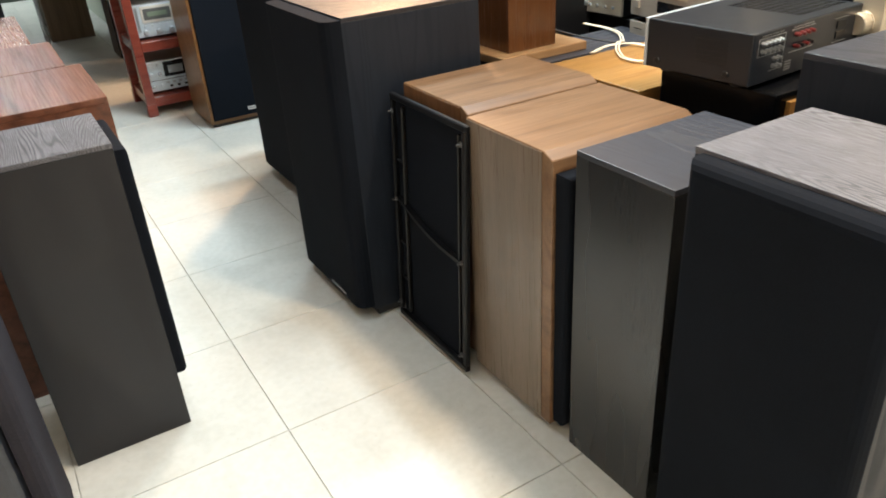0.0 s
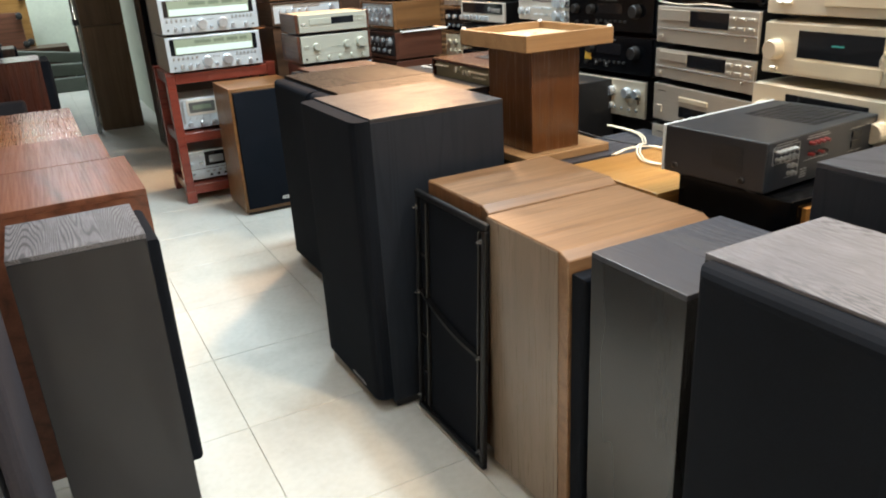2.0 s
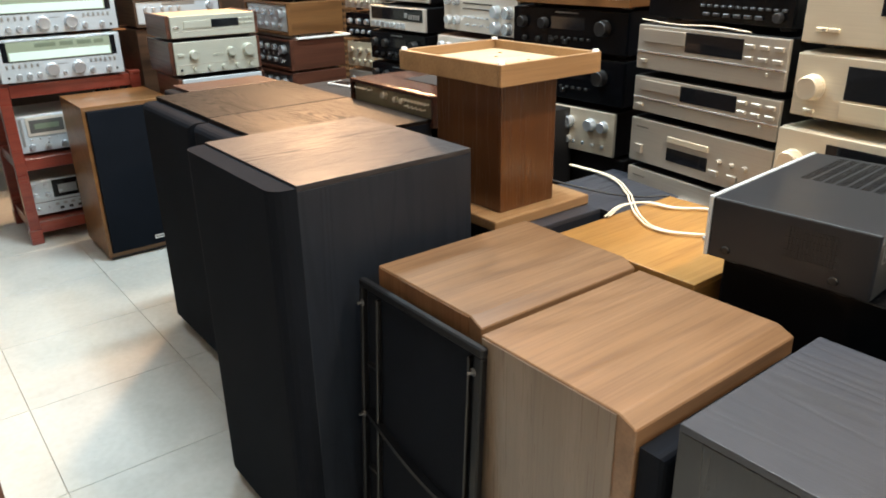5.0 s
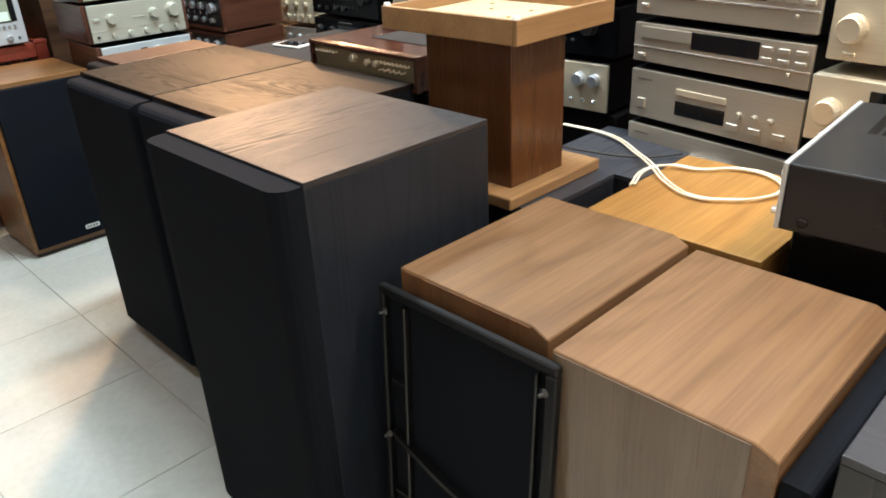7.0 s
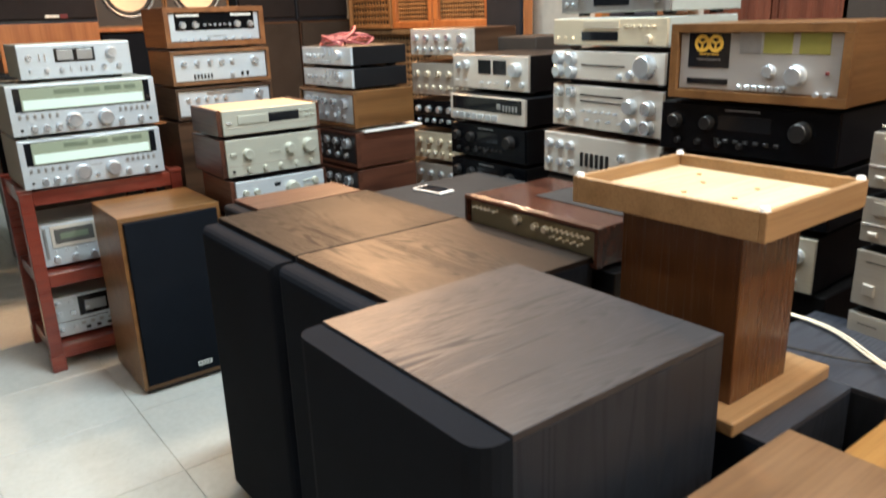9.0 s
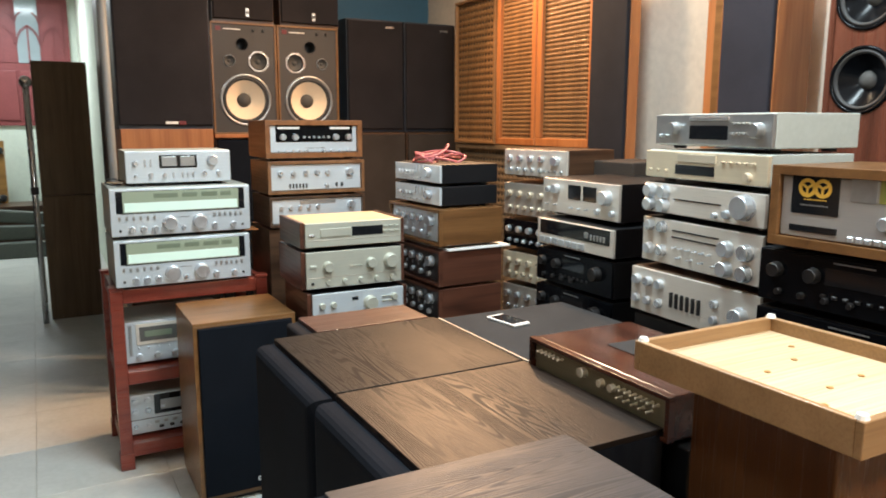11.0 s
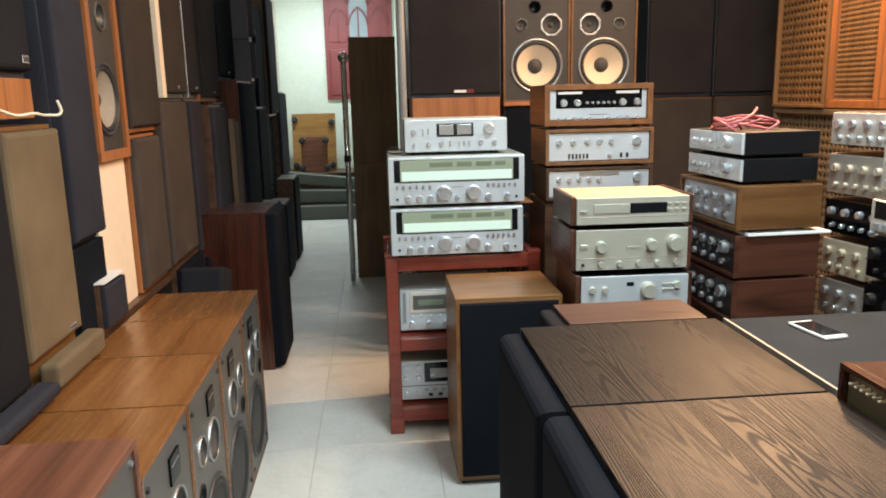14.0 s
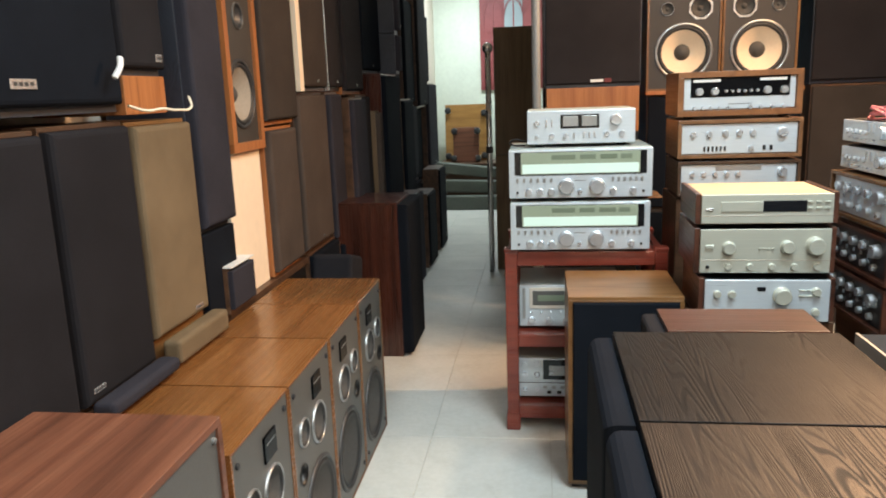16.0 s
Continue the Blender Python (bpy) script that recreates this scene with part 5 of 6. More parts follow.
def monitor(fl, fr, z, mirror):
    s = -1 if mirror else 1
    t = open_speaker("walnut studio monitor with cream woofer and grey baffle", fl, fr, z, 0.66, 0.29, "oakwalnut", "baffle_brown",
                     [("woofer", 0, 0.207, 0.142, "cone_cream", "steel"), ("midrange", s * 0.085, 0.437, 0.052, "cone_grey", "chrome"), ("tweeter", -s * 0.09, 0.437, 0.032, "cone_grey", "steel")],
                     [(-s * 0.012, 0.535, 0.036)], rim=0.011, group="pair of studio monitors")
    bm = bmesh.new()
    x, z0 = s * 0.085, 0.437
    pts = [(x + 0.064 * math.cos(math.pi / 4 * k + math.pi / 8) * 1.04, z0 + 0.064 * math.sin(math.pi / 4 * k + math.pi / 8) * 1.04) for k in range(8)]
    vs = [bm.verts.new((a, 0.0045, b)) for a, b in pts]
    inn = [bm.verts.new((x + (a - x) * 0.85, 0.0045, z0 + (b - z0) * 0.85)) for a, b in pts]
    for k in range(8):
        bm.faces.new([vs[k], vs[(k + 1) % 8], inn[(k + 1) % 8], inn[k]])
    ret = bmesh.ops.extrude_face_region(bm, geom=bm.faces[:])
    bmesh.ops.translate(bm, vec=(0, -0.004, 0), verts=[v for v in ret["geom"] if isinstance(v, bmesh.types.BMVert)])
    part("midrange_plate", bm, M["chrome"], t)
    pbox("badge", M["red"], t, -0.165, -0.135, 0.002, 0.006, 0.61, 0.635, 0.0005)
    pbox("lettering", M["paper"], t, -0.12, -0.02, 0.004, 0.006, 0.618, 0.624, 0)
    for k in (0.06, 0.12):
        knob(t, k, 0.62, 0.008, M["blackplastic"], 0.006)
    return t


monitor((1.412, 6.0), (1.806, 6.0), 1.395, False)
monitor((1.812, 6.0), (2.206, 6.0), 1.395, True)
t = thing("wooden_shelf", pose(1.83, 6.0, 0), "orange-edged shelf over dark loudspeakers under the monitors", "shelf")
pbox("shelf", M["orangewood"], t, -0.42, 0.42, -0.012, 0.4, 1.375, 1.395, 0.002)
speaker("black loudspeaker under the monitor shelf", (1.42, 6.02), (1.83, 6.02), 0.72, 0.655, 0.35, "darkwood", "blackcloth", badge=(0.14, 0.6, 0.03, 0.03))
speaker("black loudspeaker under the monitor shelf", (1.84, 6.02), (2.25, 6.02), 0.72, 0.655, 0.35, "darkwood", "blackcloth")
speaker("large dark floor loudspeaker in the back row", (1.42, 6.02), (1.83, 6.02), 0.0, 0.72, 0.35, "darkwood", "blackcloth")
speaker("large dark floor loudspeaker in the back row", (1.84, 6.02), (2.25, 6.02), 0.0, 0.72, 0.35, "darkwood", "blackcloth")
for x0, x1 in ((1.43, 1.80), (1.84, 2.22)):
    speaker("black loudspeaker stacked over the studio monitors", (x0, 6.02), (x1, 6.02), 2.056, 0.5, 0.35, "darkwood", "charcoal", badge=(0.02, 0.06, 0.02, 0.05))
for x0, x1 in ((2.335, 2.75), (2.765, 3.16)):
    speaker("tall black grilled loudspeaker in the back row", (x0, 6.18), (x1, 6.18), 1.405, 0.75, 0.38, "ash_grey", "charcoal", badge=(0.10, 0.70, 0.06, 0.012))
    speaker("dark brown grilled loudspeaker in the back row", (x0, 6.15), (x1, 6.15), 0.70, 0.70, 0.38, "darkwood", "browncloth")
    speaker("dark brown floor loudspeaker in the back row", (x0, 6.15), (x1, 6.15), 0.0, 0.695, 0.38, "darkwood", "browncloth")


# ---- lattice cabinets along the right wall ----
def lattice(label, y0, y1, z0, z1, x, frame_w, pitch, material, back, weave):
    """A cabinet front with a woven wooden lattice in a frame, facing the aisle."""
    w, h = y1 - y0, z1 - z0
    t = thing("lattice_cabinet", pose(x, (y0 + y1) / 2, z0, 0, 0, -90), label, "loudspeaker", "lattice-fronted cabinets")
    pbox("cabinet", M[back], t, -w / 2 + 0.001, w / 2 - 0.001, 0.014, 0.16, 0.001, h - 0.001, 0)
    f = frame_w
    for n_, q in (("frame_rail", (-w / 2, w / 2, 0, f)), ("frame_rail", (-w / 2, w / 2, h - f, h)), ("frame_stile", (-w / 2, -w / 2 + f, f, h - f)), ("frame_stile", (w / 2 - f, w / 2, f, h - f))):
        pbox(n_, M[material], t, q[0], q[1], -0.012, 0.0135, q[2], q[3], 0.004)
    x0, x1, za, zb = -w / 2 + f, w / 2 - f, f, h - f
    nx, nz = max(2, int((x1 - x0) / pitch)), max(2, int((zb - za) / (pitch * 1.15)))
    px, pz = (x1 - x0) / nx, (zb - za) / nz
    vs, fs = [], []
    for j in range(nz):
        for i in range(nx):
            cx, cz = x0 + (i + 0.5) * px, za + (j + 0.5) * pz
            k = len(vs)
            ring = ((-1, -1), (0, -1), (1, -1), (1, 0), (1, 1), (0, 1), (-1, 1), (-1, 0))
            vs += [(cx + a * px / 2, 0.008 if a and b else 0.0095, cz + b * pz / 2) for a, b in ring]
            hole = ((0, -1), (1, 0), (0, 1), (-1, 0))
            vs += [(cx + a * px * 0.43, 0.0105, cz + b * pz * 0.43) for a, b in hole] + [(cx + a * px * 0.42, 0.0145, cz + b * pz * 0.42) for a, b in hole]
            fs += [(k + 7, k, k + 1, k + 8, k + 11), (k + 1, k + 2, k + 3, k + 9, k + 8), (k + 3, k + 4, k + 5, k + 10, k + 9), (k + 5, k + 6, k + 7, k + 11, k + 10)]
            fs += [(k + 8 + q, k + 8 + (q + 1) % 4, k + 12 + (q + 1) % 4, k + 12 + q) for q in range(4)]
    me = bpy.data.meshes.new("lattice_weave")
    me.from_pydata(vs, [], fs)
    o = part("lattice_weave", me, M[weave], t, "woven wooden lattice")
    tagged(o, kind="stuff")
    return t


lattice("brown wooden cabinet with carved lattice front", 5.347, 5.85, 1.335, 2.25, 2.99, 0.018, 0.034, "goldtan", "blackplastic", "goldtan")
lattice("orange wooden cabinet with framed lattice door", 4.93, 5.34, 1.335, 2.25, 3.0, 0.04, 0.021, "orangewood", "blackplastic", "goldtan")
lattice("broad orange wooden cabinet with framed lattice door", 4.42, 4.92, 1.335, 2.25, 3.0, 0.045, 0.021, "orangewood", "blackplastic", "goldtan")
lattice("dark brown lattice cabinet standing on the floor", 4.6, 5.85, 0.0, 1.33, 3.0, 0.03, 0.036, "brownboard", "blackplastic", "brownboard")
speaker("dark slate grilled loudspeaker before the lattice cabinets", (2.97, 4.412), (2.97, 4.14), 1.25, 0.95, 0.06, "orangewood", "slatecloth")
t = thing("wooden_cabinet", pose(3.05, 4.276, 0), "dark wooden cabinet under the slate loudspeaker", "cabinet")
pbox("body", M["darkwood"], t, -0.085, 0.10, -0.138, 0.138, 0.0, 1.25, 0.004)
for y0, y1, m_, x_ in ((3.655, 3.707, "orangewood", 3.0), (3.60, 3.65, "oakwalnut", 2.98), (3.55, 3.596, "orangewood", 2.96)):
    t = thing("wooden_plank", pose(x_, (y0 + y1) / 2, 0, 0, 0, -90), "upright orange wooden plank leaning on the cream wall", "plank", "planks by the wall")
    pbox("plank", M[m_], t, -(y1 - y0) / 2, (y1 - y0) / 2, 0, 0.03, 0, 2.3, 0.003)
t = speaker("tall dark grey panel loudspeaker against the wall", (2.9, 3.53), (2.9, 3.28), 0.0, 2.3, 0.2, "orangewood", "bluecloth")
for y1, y0 in ((2.992, 2.732), (2.726, 2.475)):
    open_speaker("tall red wooden loudspeaker with glossy black woofers", (2.78, y1), (2.78, y0), 0.0, 2.1, 0.36, "redveneer", "redveneer",
                 [("woofer", -0.005, 1.60, 0.098, "blackgloss", "blackgloss"), ("woofer", -0.005, 1.86, 0.098, "blackgloss", "blackgloss")], rim=0.02)
t = speaker("dark brown loudspeaker behind the cassette deck", (2.8, 2.5), (2.8, 2.0), 0.0, 1.9, 0.34, "darkwood", "browncloth")

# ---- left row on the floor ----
t = speaker("black ash floor loudspeaker with narrow grille to the aisle", (0.15, 1.725), (0.15, 2.005), 0.0, 0.79, 0.285, "ash_lit_top", None, "vinyl_shade_side")
pbox("grille", M["blackcloth"], t, -0.135, 0.135, -0.028, 0.0, 0.16, 0.77, 0.012, "black grille slightly loose", 3, lambda c, e: c.y < -0.02)
for x, y0, y1 in ((0.205, 2.09, 2.545), (0.165, 2.55, 2.995)):
    t = open_speaker("glossy rosewood loudspeaker with grey-brown baffle", (x, y0), (x, y1), 0.0, 0.80, 0.42, "rosewood", "baffle", [("woofer", 0, 0.27, 0.15, "cone_grey", "steel"), ("tweeter", 0.0, 0.62, 0.05, "cone_grey", "steel")], rim=0.018)
    for sx in (-1, 1):
        for z in (0.04, 0.76):
            knob(t, sx * 0.19, z, 0.007, M["steel"], 0.006, 0.006)
jy = (3.07, 3.462, 3.865, 4.258, 4.652)
for k, (a, b) in enumerate(zip(jy, jy[1:])):
    w, q = b - a - 0.008, 1 if k < 2 else -1
    t = open_speaker("brown teak loudspeaker with bare drivers on grey baffle", (0.14, a), (0.14, a + w), 0.0, 0.67, 0.41, "jbwood", "baffle",
                     [("woofer", q * 0.02, 0.195, 0.138, "cone_grey", "ring"), ("midrange", q * 0.045, 0.455, 0.060, "cone_grey", "steel"), ("tweeter", -q * 0.095, 0.485, 0.040, "cone_grey", "steel")],
                     [(-q * 0.12, 0.365, 0.032)], rim=0.008, recess=0.003, group="row of teak loudspeakers")
    o = pbox("name_plate", M["blackgloss"], t, q * 0.04 - 0.04, q * 0.04 + 0.04, -0.003, 0.004, 0.545, 0.615, 0.001, "black control plate")
    pbox("plate_marking", M["steel"], o, q * 0.04 - 0.03, q * 0.04 + 0.03, -0.0036, -0.002, 0.59, 0.594, 0)
    for sx in (-1, 1):
        for z in (0.045, 0.625):
            knob(t, sx * (w / 2 - 0.035), z, 0.008, M["darkplastic"], 0.003, 0.006)

t = speaker("red cherry floor loudspeaker with black grille", (0.06, 5.50), (0.06, 5.92), 0.0, 0.865, 0.42, "rosewood_z", "blackcloth", gdepth=0.06, ginset=0.004, round_=0.02)
t = thing("loudspeaker", pose(-0.34, 1.45, 0, 0, 0, 90), "slate grey rounded loudspeaker near the shop's entrance", "loudspeaker", "loudspeakers on show")
pbox("cabinet", M["ash_grey"], t, -0.17, 0.17, -0.15, 0.2, 0, 1.05, 0.03, "", 4)
pbox("grille", M["bluecloth"], t, -0.165, 0.165, -0.187, -0.151, 0.03, 1.03, 0.03, "slate grey rounded grille", 4, lambda c, e: c.y < -0.18)

# ---- left wall: supports and two tiers ----
t = thing("low_shelf", pose(-0.44, 0, 0), "low dark shelf along the wall carrying loudspeakers", "shelf")
pbox("top_board", M["darkwood"], t, -0.15, 0.155, 2.3, 5.0, 0.655, 0.685, 0.002)
pbox("body", M["blackplastic"], t, -0.15, 0.14, 2.3, 5.0, 0.0, 0.655, 0.002)


def wallbox(y0, y1, z0, z1, grille, wood_="darkwood", x=-0.27, label="", badge=None, **kw):
    return speaker(label or "dark grilled loudspeaker stacked along the wall", (x - 0.03, y0), (x - 0.03, y1), z0, z1 - z0, x + 0.55, wood_, grille, gdepth=0.03, round_=0.016, badge=badge, group="loudspeakers along the wall", **kw)


wallbox(2.35, 2.78, 0.69, 1.40, "greycloth")
wallbox(2.80, 3.185, 0.69, 1.385, "greycloth", label="slate grey grilled loudspeaker on the low shelf")
wallbox(3.20, 3.545, 0.69, 1.39, "greycloth", label="slate grey grilled loudspeaker with small silver badge", badge=(-0.12, 0.055, 0.05, 0.014))
wallbox(3.56, 3.905, 0.69, 1.385, "tancloth", "oakwalnut", label="tan cloth fronted loudspeaker on a brown base", badge=(0.09, 0.1, 0.05, 0.016), gbot=0.075)
t = thing("loudspeaker", pose(-0.27, 3.735, 0.687, 0, 0, 90), "low tan cushion-edged loudspeaker under the tan one", "loudspeaker", "loudspeakers along the wall")
pbox("cabinet", M["tancloth"], t, -0.172, 0.172, -0.06, -0.002, 0, 0.072, 0.014, "", 3)
t = thing("loudspeaker", pose(-0.27, 3.37, 0.687, 0, 0, 90), "low dark slate loudspeaker edge under the slate one", "loudspeaker", "loudspeakers along the wall")
pbox("cabinet", M["bluecloth"], t, -0.17, 0.17, -0.07, -0.005, 0, 0.04, 0.015, "", 4)
wallbox(2.50, 3.535, 1.415, 2.2, "blackcloth", "ash_grey", label="very large black loudspeaker stacked on the slate pair", badge=(0.12, 0.07, 0.085, 0.022))
t = thing("wooden_block", pose(-0.42, 3.66, 1.405), "small orange wooden block under a loudspeaker", "block")
pbox("block", M["orangewood"], t, -0.14, 0.14, -0.11, 0.115, 0, 0.105, 0.003)
wallbox(3.545, 3.785, 1.51, 2.2, "greycloth", "ash_grey", label="small dark loudspeaker with silver badge on a wooden block", badge=(0.07, 0.05, 0.035, 0.022))
cable("speaker_wire", "thin pale wire dangling from a wooden block", [(-0.245, 3.50, 1.43), (-0.24, 3.58, 1.415), (-0.235, 3.66, 1.418), (-0.24, 3.76, 1.412), (-0.235, 3.84, 1.42), (-0.25, 3.86, 1.45)], 0.004, M["cablewhite"])
cable("speaker_wire", "short white wire tied at the black grille", [(-0.232, 3.43, 1.50), (-0.225, 3.45, 1.53), (-0.232, 3.465, 1.55)], 0.008, M["white"])
t = speaker("tall slate grey column loudspeaker leaning from the wall", (-0.305, 3.93), (-0.305, 4.185), 1.0, 1.3, 0.27, "ash_grey", "bluecloth", gdepth=0.04, round_=0.016)
pbox("lower_part", M["blackcloth"], t, -0.127, 0.127, -0.02, 0.25, -0.315, -0.002, 0.004)
t = speaker("small slate loudspeaker with pale top edge", (-0.27, 4.05), (-0.27, 4.262), 0.687, 0.17, 0.14, "darkwood", "bluecloth", gdepth=0.02)
pbox("top_strip", M["white"], t, -0.104, 0.104, -0.018, 0.06, 0.17, 0.175, 0, "pale top edge")
open_speaker("orange wood framed loudspeaker with bare woofer", (-0.285, 4.255), (-0.285, 4.57), 1.24, 0.95, 0.29, "orangewood", "baffle_brown", [("woofer", -0.02, 0.215, 0.118, "cone_tan", "ring"), ("midrange", 0.0, 0.50, 0.045, "ring", "baffle"), ("tweeter", 0.02, 0.72, 0.04, "cone_grey", "steel")], rim=0.035, recess=0.012)
t = thing("cream_cabinet", pose(-0.44, 4.405, 0.685), "plain cream painted box carrying the framed loudspeaker", "box")
pbox("body", M["cream"], t, -0.14, 0.125, -0.17, 0.165, 0, 0.553, 0.003)
wallbox(4.585, 4.935, 0.69, 1.315, "taupecloth", "orangewood", label="brown cloth loudspeaker in an orange wooden case")
wallbox(4.585, 4.985, 1.325, 2.2, "browncloth", "orangewood", label="brown cloth loudspeaker in an orange wooden case")
rnd = random.Random(4)
LW = "dark grilled loudspeaker stacked along the wall"
for y0, y1, z0, z1, g, wd, x, l in ((5.00, 5.055, 1.46, 2.25, None, "cream", -0.228, "narrow cream-edged loudspeaker standing on another"), (5.07, 5.50, 1.46, 2.24, "browncloth", "darkwood", -0.27, LW),
                                    (5.53, 5.85, 1.46, 2.25, "charcoal", "darkwood", -0.28, LW), (5.87, 6.30, 1.44, 2.22, "charcoal", "orangewood", -0.268, "dark grilled loudspeaker with an orange wooden side"),
                                    (6.32, 6.86, 1.57, 2.25, "blackcloth", "rosewood_z", -0.27, LW), (6.88, 7.00, 1.57, 1.84, "bluecloth", "ash_grey", -0.14, "small blue-black loudspeaker with a white badge"),
                                    (6.88, 7.00, 1.844, 2.12, "bluecloth", "ash_grey", -0.14, "small blue-black loudspeaker with a white badge"),
                                    (4.96, 5.42, 0.70, 1.455, "taupecloth", "darkwood", -0.262, "taupe cloth loudspeaker with worn rounded edges"), (5.48, 5.72, 0.66, 1.455, "bluecloth", "darkwood", -0.26, LW),
                                    (5.74, 6.05, 0.66, 1.42, "bluecloth", "darkwood", -0.20, LW), (6.06, 6.33, 0.66, 1.435, "charcoal", "darkwood", -0.24, LW), (6.35, 6.46, 0.66, 1.33, "taupecloth", "brownboard", -0.19, "thin pale-edged panel loudspeaker"),
                                    (6.48, 7.00, 0.66, 1.565, "blackcloth", "rosewood_z", -0.17, "dark rosewood loudspeaker with a black grille"),
                                    (5.00, 5.46, 0.0, 0.696, "blackcloth", "darkwood", -0.25, LW), (5.48, 6.04, 0.0, 0.656, "blackcloth", "darkwood", -0.23, LW), (6.06, 6.46, 0.0, 0.656, "charcoal", "darkwood", -0.25, LW), (6.48, 7.00, 0.0, 0.656, "blackcloth", "darkwood", -0.22, LW)):
    t = wallbox(y0, y1, z0, z1, g, wd, x=x, label=l, badge=(0.03, 0.05, 0.03, 0.012) if z0 > 0.1 and g and y1 - y0 > 0.2 or z0 > 1.84 else None)
    if (y0, z0) == (5.53, 1.46):
        pbox("trim_strip", M["chrome"], t, -0.168, -0.16, -0.034, 0.02, 0.0, z1 - z0, 0.001, "bright metal edge strip")
rows = [(7.02, 7.4, "blackcloth", "darkwood"), (7.42, 7.85, "blackcloth", "oakwalnut"), (7.87, 8.3, "bluecloth", "darkwood"), (8.32, 8.8, "blackcloth", "darkwood"), (8.82, 9.4, "bluecloth", "darkwood")]
for y0, y1, g, wd in rows:
    s1 = 0.66 + rnd.uniform(-0.08, 0.05)
    s2 = 1.42 + rnd.uniform(-0.16, 0.16)
    dx = rnd.uniform(-0.06, 0.06)
    wallbox(y0, y1, 0.0, s1, "blackcloth", "darkwood", x=-0.25 + dx * 0.5)
    wallbox(y0, y1, s1 + 0.004, s2, g, wd, x=-0.27 + dx, badge=(0.05, 0.05, 0.03, 0.012))
    wallbox(y0, y1, s2 + 0.004, 2.25 + rnd.uniform(-0.1, 0.1), "blackcloth" if g != "blackcloth" else "greycloth", wd, x=-0.27 - dx, badge=(0.04, 0.05, 0.025, 0.015))
for y0, y1, h, g in ((6.3, 6.7, 0.62, "blackcloth"), (6.9, 7.3, 0.7, "bluecloth"), (7.6, 8.0, 0.62, "blackcloth"), (8.3, 8.7, 0.75, "blackcloth")):
    speaker("dark floor loudspeaker standing in the far aisle", (-0.10, y0), (-0.10, y1), 0.0, h, 0.14, "darkwood", g)

# ---- right side of the far aisle ----
for z0, z1, l in ((0.0, 0.93, "dull brown wooden loudspeaker standing in the aisle"), (0.935, 1.90, "dull brown wooden loudspeaker stacked on another")):
    speaker(l, (0.47, 7.55), (0.83, 7.55), z0, z1 - z0, 0.40, "brownboard", None)
t = speaker("dark loudspeaker column beside the passage", (0.84, 6.4), (1.02, 6.4), 0.0, 2.4, 0.3, "darkwood", "blackcloth")

t = thing("loudspeaker", pose(-0.15, 4.84, 0.058, -15, 0, 0), "slate grey loudspeaker leaning beside the teak row", "loudspeaker", "loudspeakers on show")
pbox("cabinet", M["slatecloth"], t, -0.12, 0.08, 0, 0.22, 0, 0.66, 0.02, "", 3)
t = thing("metal_pole", pose(0.43, 7.46, 0), "chromed pole with a round head leaning at the brown loudspeakers", "pole")
bm = bmesh.new()
bmesh.ops.create_cone(bm, cap_ends=True, segments=14, radius1=0.022, radius2=0.022, depth=1.72, matrix=Matrix.Translation((0, 0, 0.86)))
part("tube", bm, M["chrome"], t, "", True)
bm = bmesh.new()
bmesh.ops.create_uvsphere(bm, u_segments=16, v_segments=10, radius=0.042, matrix=Matrix.Translation((0, 0, 1.745)))
part("head", bm, M["chrome"], t, "polished round head", True)
bm = bmesh.new()
bmesh.ops.create_cone(bm, cap_ends=True, segments=14, radius1=0.028, radius2=0.028, depth=0.05, matrix=Matrix.Translation((0, 0, 0.98)))
part("collar", bm, M["ring"], t)
cable("audio_cable", "thin black cable curled beside the metered amplifier", [(0.80, 4.80, 1.212), (0.755, 4.72, 1.225), (0.72, 4.70, 1.235), (0.70, 4.72, 1.222), (0.715, 4.76, 1.208), (0.76, 4.74, 1.207)], 0.003, M["rubber"])

# ---- end of the aisle ----
for k, (y0, z0, tilt, h) in enumerate(((10.62, 0.0, 0, 0.17), (10.74, 0.195, 2, 0.15), (10.86, 0.385, 7, 0.13))):
    t = thing("timber_beam", pose(0, y0, z0, 0, tilt, 3 * (k - 1)), "grey-green weathered beam stacked at the aisle's end", "beam", "stacked beams")
    pbox("beam", M["slab"], t, -0.5, 0.62, 0, 0.16, 0, h, 0.012)
    for x in (-0.42, 0.5):
        pbox("packing_block", M["blackplastic"], t, x, x + 0.08, 0.02, 0.14, -0.03 if k else 0.0, 0.001, 0)
cab = thing("low_cabinet", pose(0, 11.15, 0), "dark low cabinet behind the stacked beams", "cabinet")
pbox("body", M["darkwood"], cab, -0.5, 0.5, 0, 0.6, 0, 0.52, 0.006)


def caster(parent, x, z, y=-0.002):
    bm = bmesh.new()
    turned(bm, 0, 0, 0, [(0.035, 0.012), (0.042, 0.006), (0.042, -0.010), (0.03, -0.016), (0, -0.016)], 16)
    w = part("caster_wheel", bm, M["rubber"], parent, "black caster wheel", True)
    w.location = (x, y - 0.045, z)
    w.rotation_euler = (0, 0, 0.5)
    pbox("caster_plate", M["steel"], parent, x - 0.035, x + 0.035, y - 0.03, y, z - 0.035, z + 0.035, 0.003)


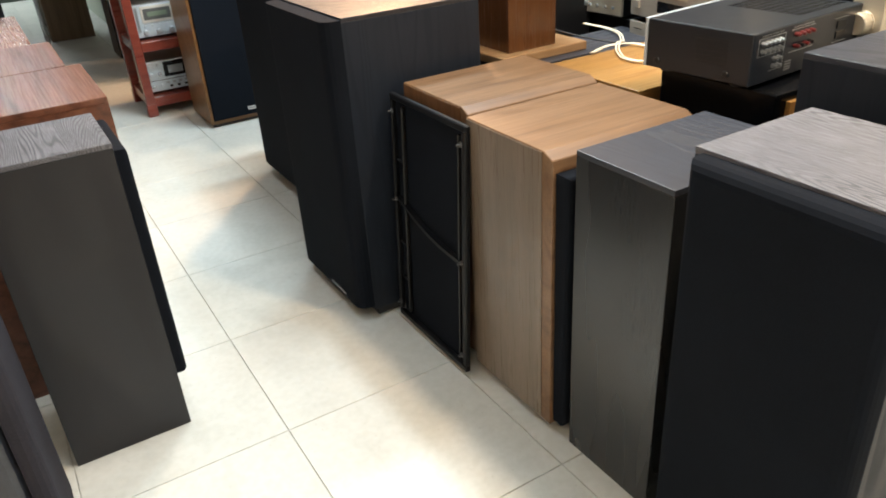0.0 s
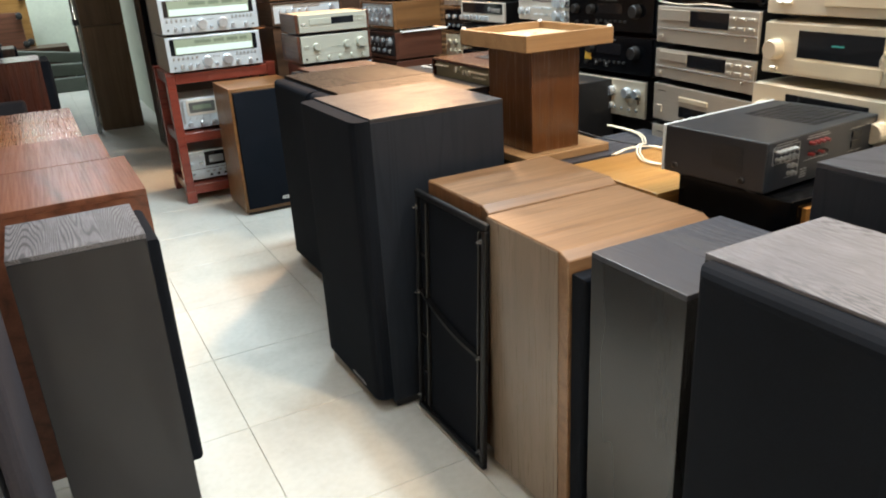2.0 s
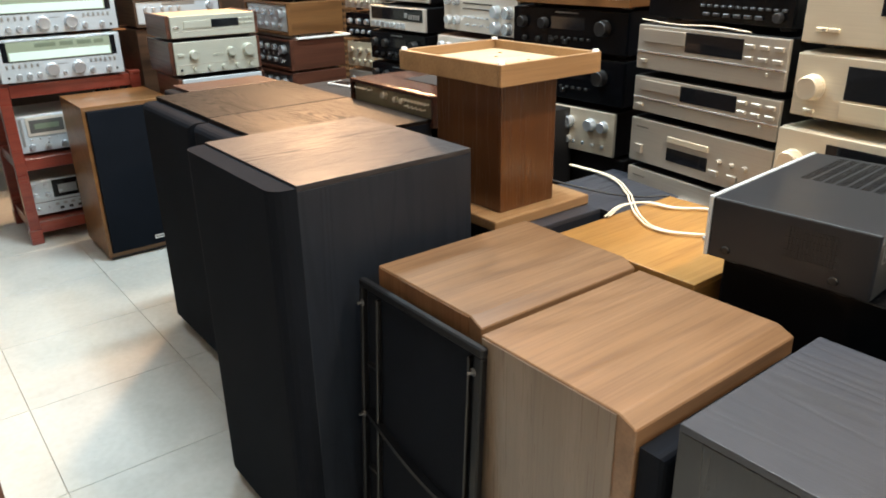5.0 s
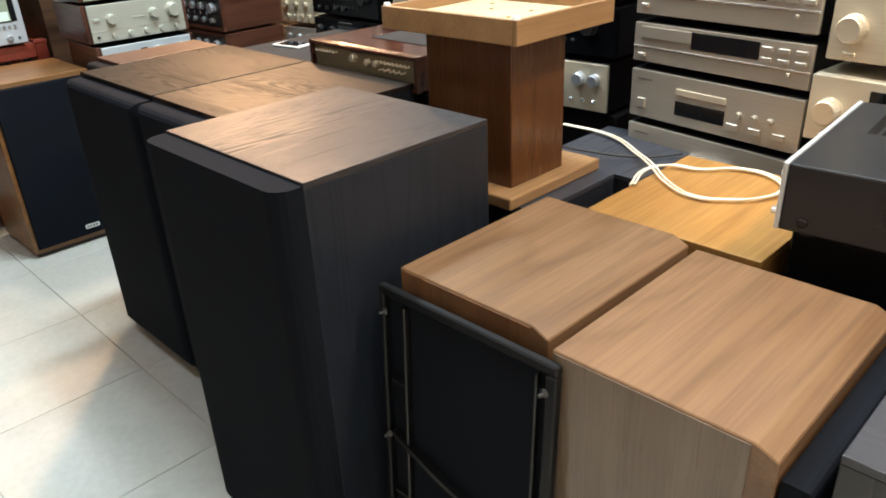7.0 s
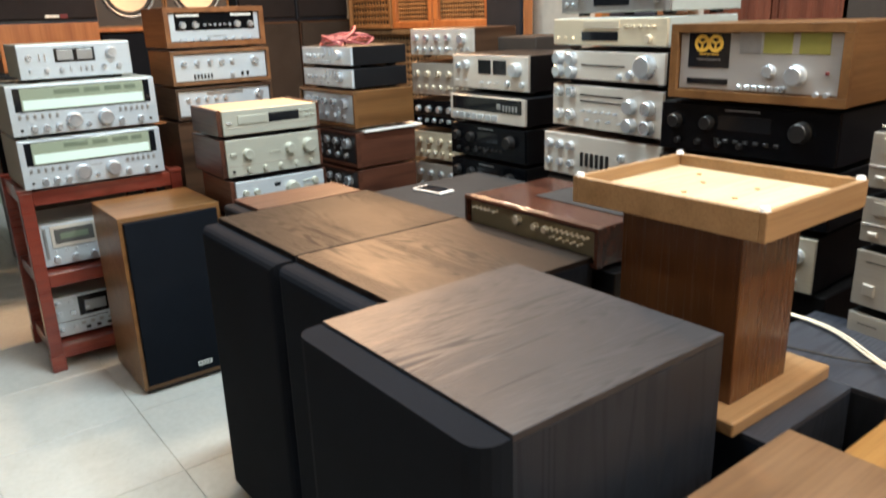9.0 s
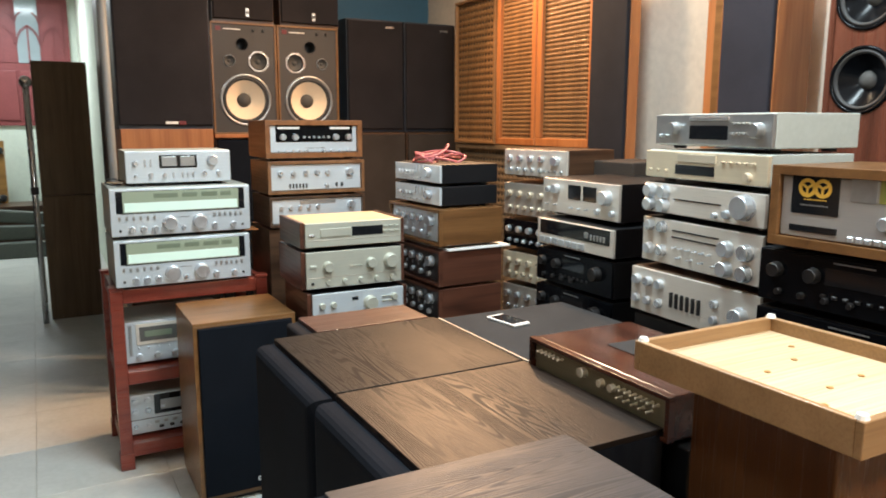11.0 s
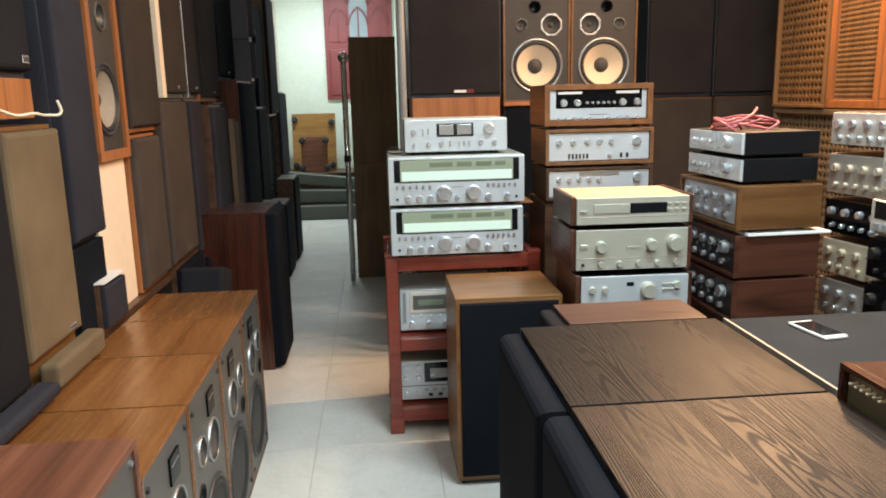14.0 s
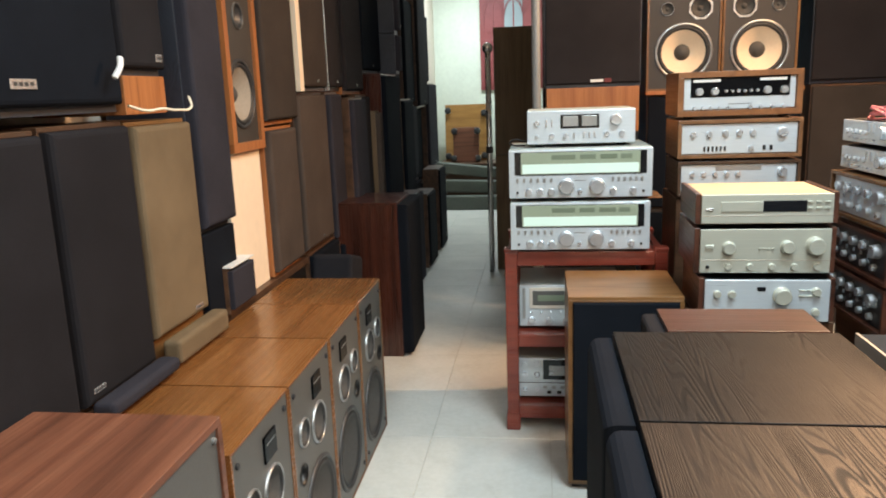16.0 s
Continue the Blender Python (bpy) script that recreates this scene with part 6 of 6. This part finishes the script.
t = thing("wooden_trolley", pose(0.02, 11.6, 0.52, -6, 0, 0), "yellow wooden trolley board with casters leaning upright", "trolley")
pbox("board", M["yellowwood"], t, -0.46, 0.11, 0, 0.02, 0, 0.74, 0.003)
for x, z in ((-0.42, 0.66), (0.06, 0.62), (-0.42, 0.06), (0.06, 0.06)):
    caster(t, x, z)
t = thing("wooden_trolley", pose(-0.14, 11.35, 0.52, -4, 0, 0), "small red-brown wooden trolley with casters", "trolley")
pbox("board", M["rosewood"], t, -0.17, 0.17, 0, 0.025, 0, 0.45, 0.006)
for x, z in ((-0.15, 0.40), (0.15, 0.40), (-0.16, 0.05), (0.16, 0.05)):
    caster(t, x, z)


def red_window():
    t = thing("window_1", pose(0.48, 12.0, 1.43), "dark red carved wooden window in the end wall", "window", kind="structure")
    w, h = 0.9, 1.6
    pbox("window_frame", M["redwindow"], t, -w / 2, w / 2, -0.04, -0.004, 0, h, 0.004)
    for k in range(3):
        x = -w / 2 + 0.06 + k * 0.27
        pbox("pane", M["pane"] if k == 1 else M["redwindow"], t, x, x + 0.24, -0.05, -0.042, 0.75, h - 0.08, 0.002)
        pbox("panel", M["redwindow"], t, x, x + 0.24, -0.058, -0.042, 0.06, 0.66, 0.01)
        bm = bmesh.new()
        cx = x + 0.12
        for s_ in (-1, 1):
            for c0, r0, zb in ((0.12, 0.24, 0.98), (0.0, 0.12, 1.24)):
                for j in range(10):
                    a = (j + 0.5) / 10 * math.pi / 3
                    bmesh.ops.create_cube(bm, size=1.0, matrix=Matrix.Translation((cx + s_ * (c0 - r0 * math.cos(a)), -0.056, zb + r0 * math.sin(a))) @ Matrix.Rotation(s_ * -a, 4, "Y") @ Matrix.Diagonal((0.016, 0.02, r0 * 0.12, 1)))
        box(bm, cx - 0.008, cx + 0.008, -0.064, -0.046, 0.75, 1.2)
        part("tracery", bm, M["redwindow"], t, "carved pointed arches")


red_window()

# ---- floor tiles ----
def tile_mesh():
    return done("tile", box(bmesh.new(), -0.2488, 0.2488, -0.2488, 0.2488, -0.010, 0.0, 0.0012, 1, lambda c, e: c.z > -0.001))


tm = tile_mesh()
tm.materials.append(M["tile"])
for i in range(-3, 7):
    for j in range(-8, 21):
        x, y = 0.355 + 0.5 * i + 0.25, 1.54 + 0.5 * j + 0.25
        if x < 3.2 and y < 12.0 and (y < 6.7 or x < 1.2) and x > -0.75:
            o = new("tile", tm)
            o.parent = floor
            o.location = (x, y, 0)
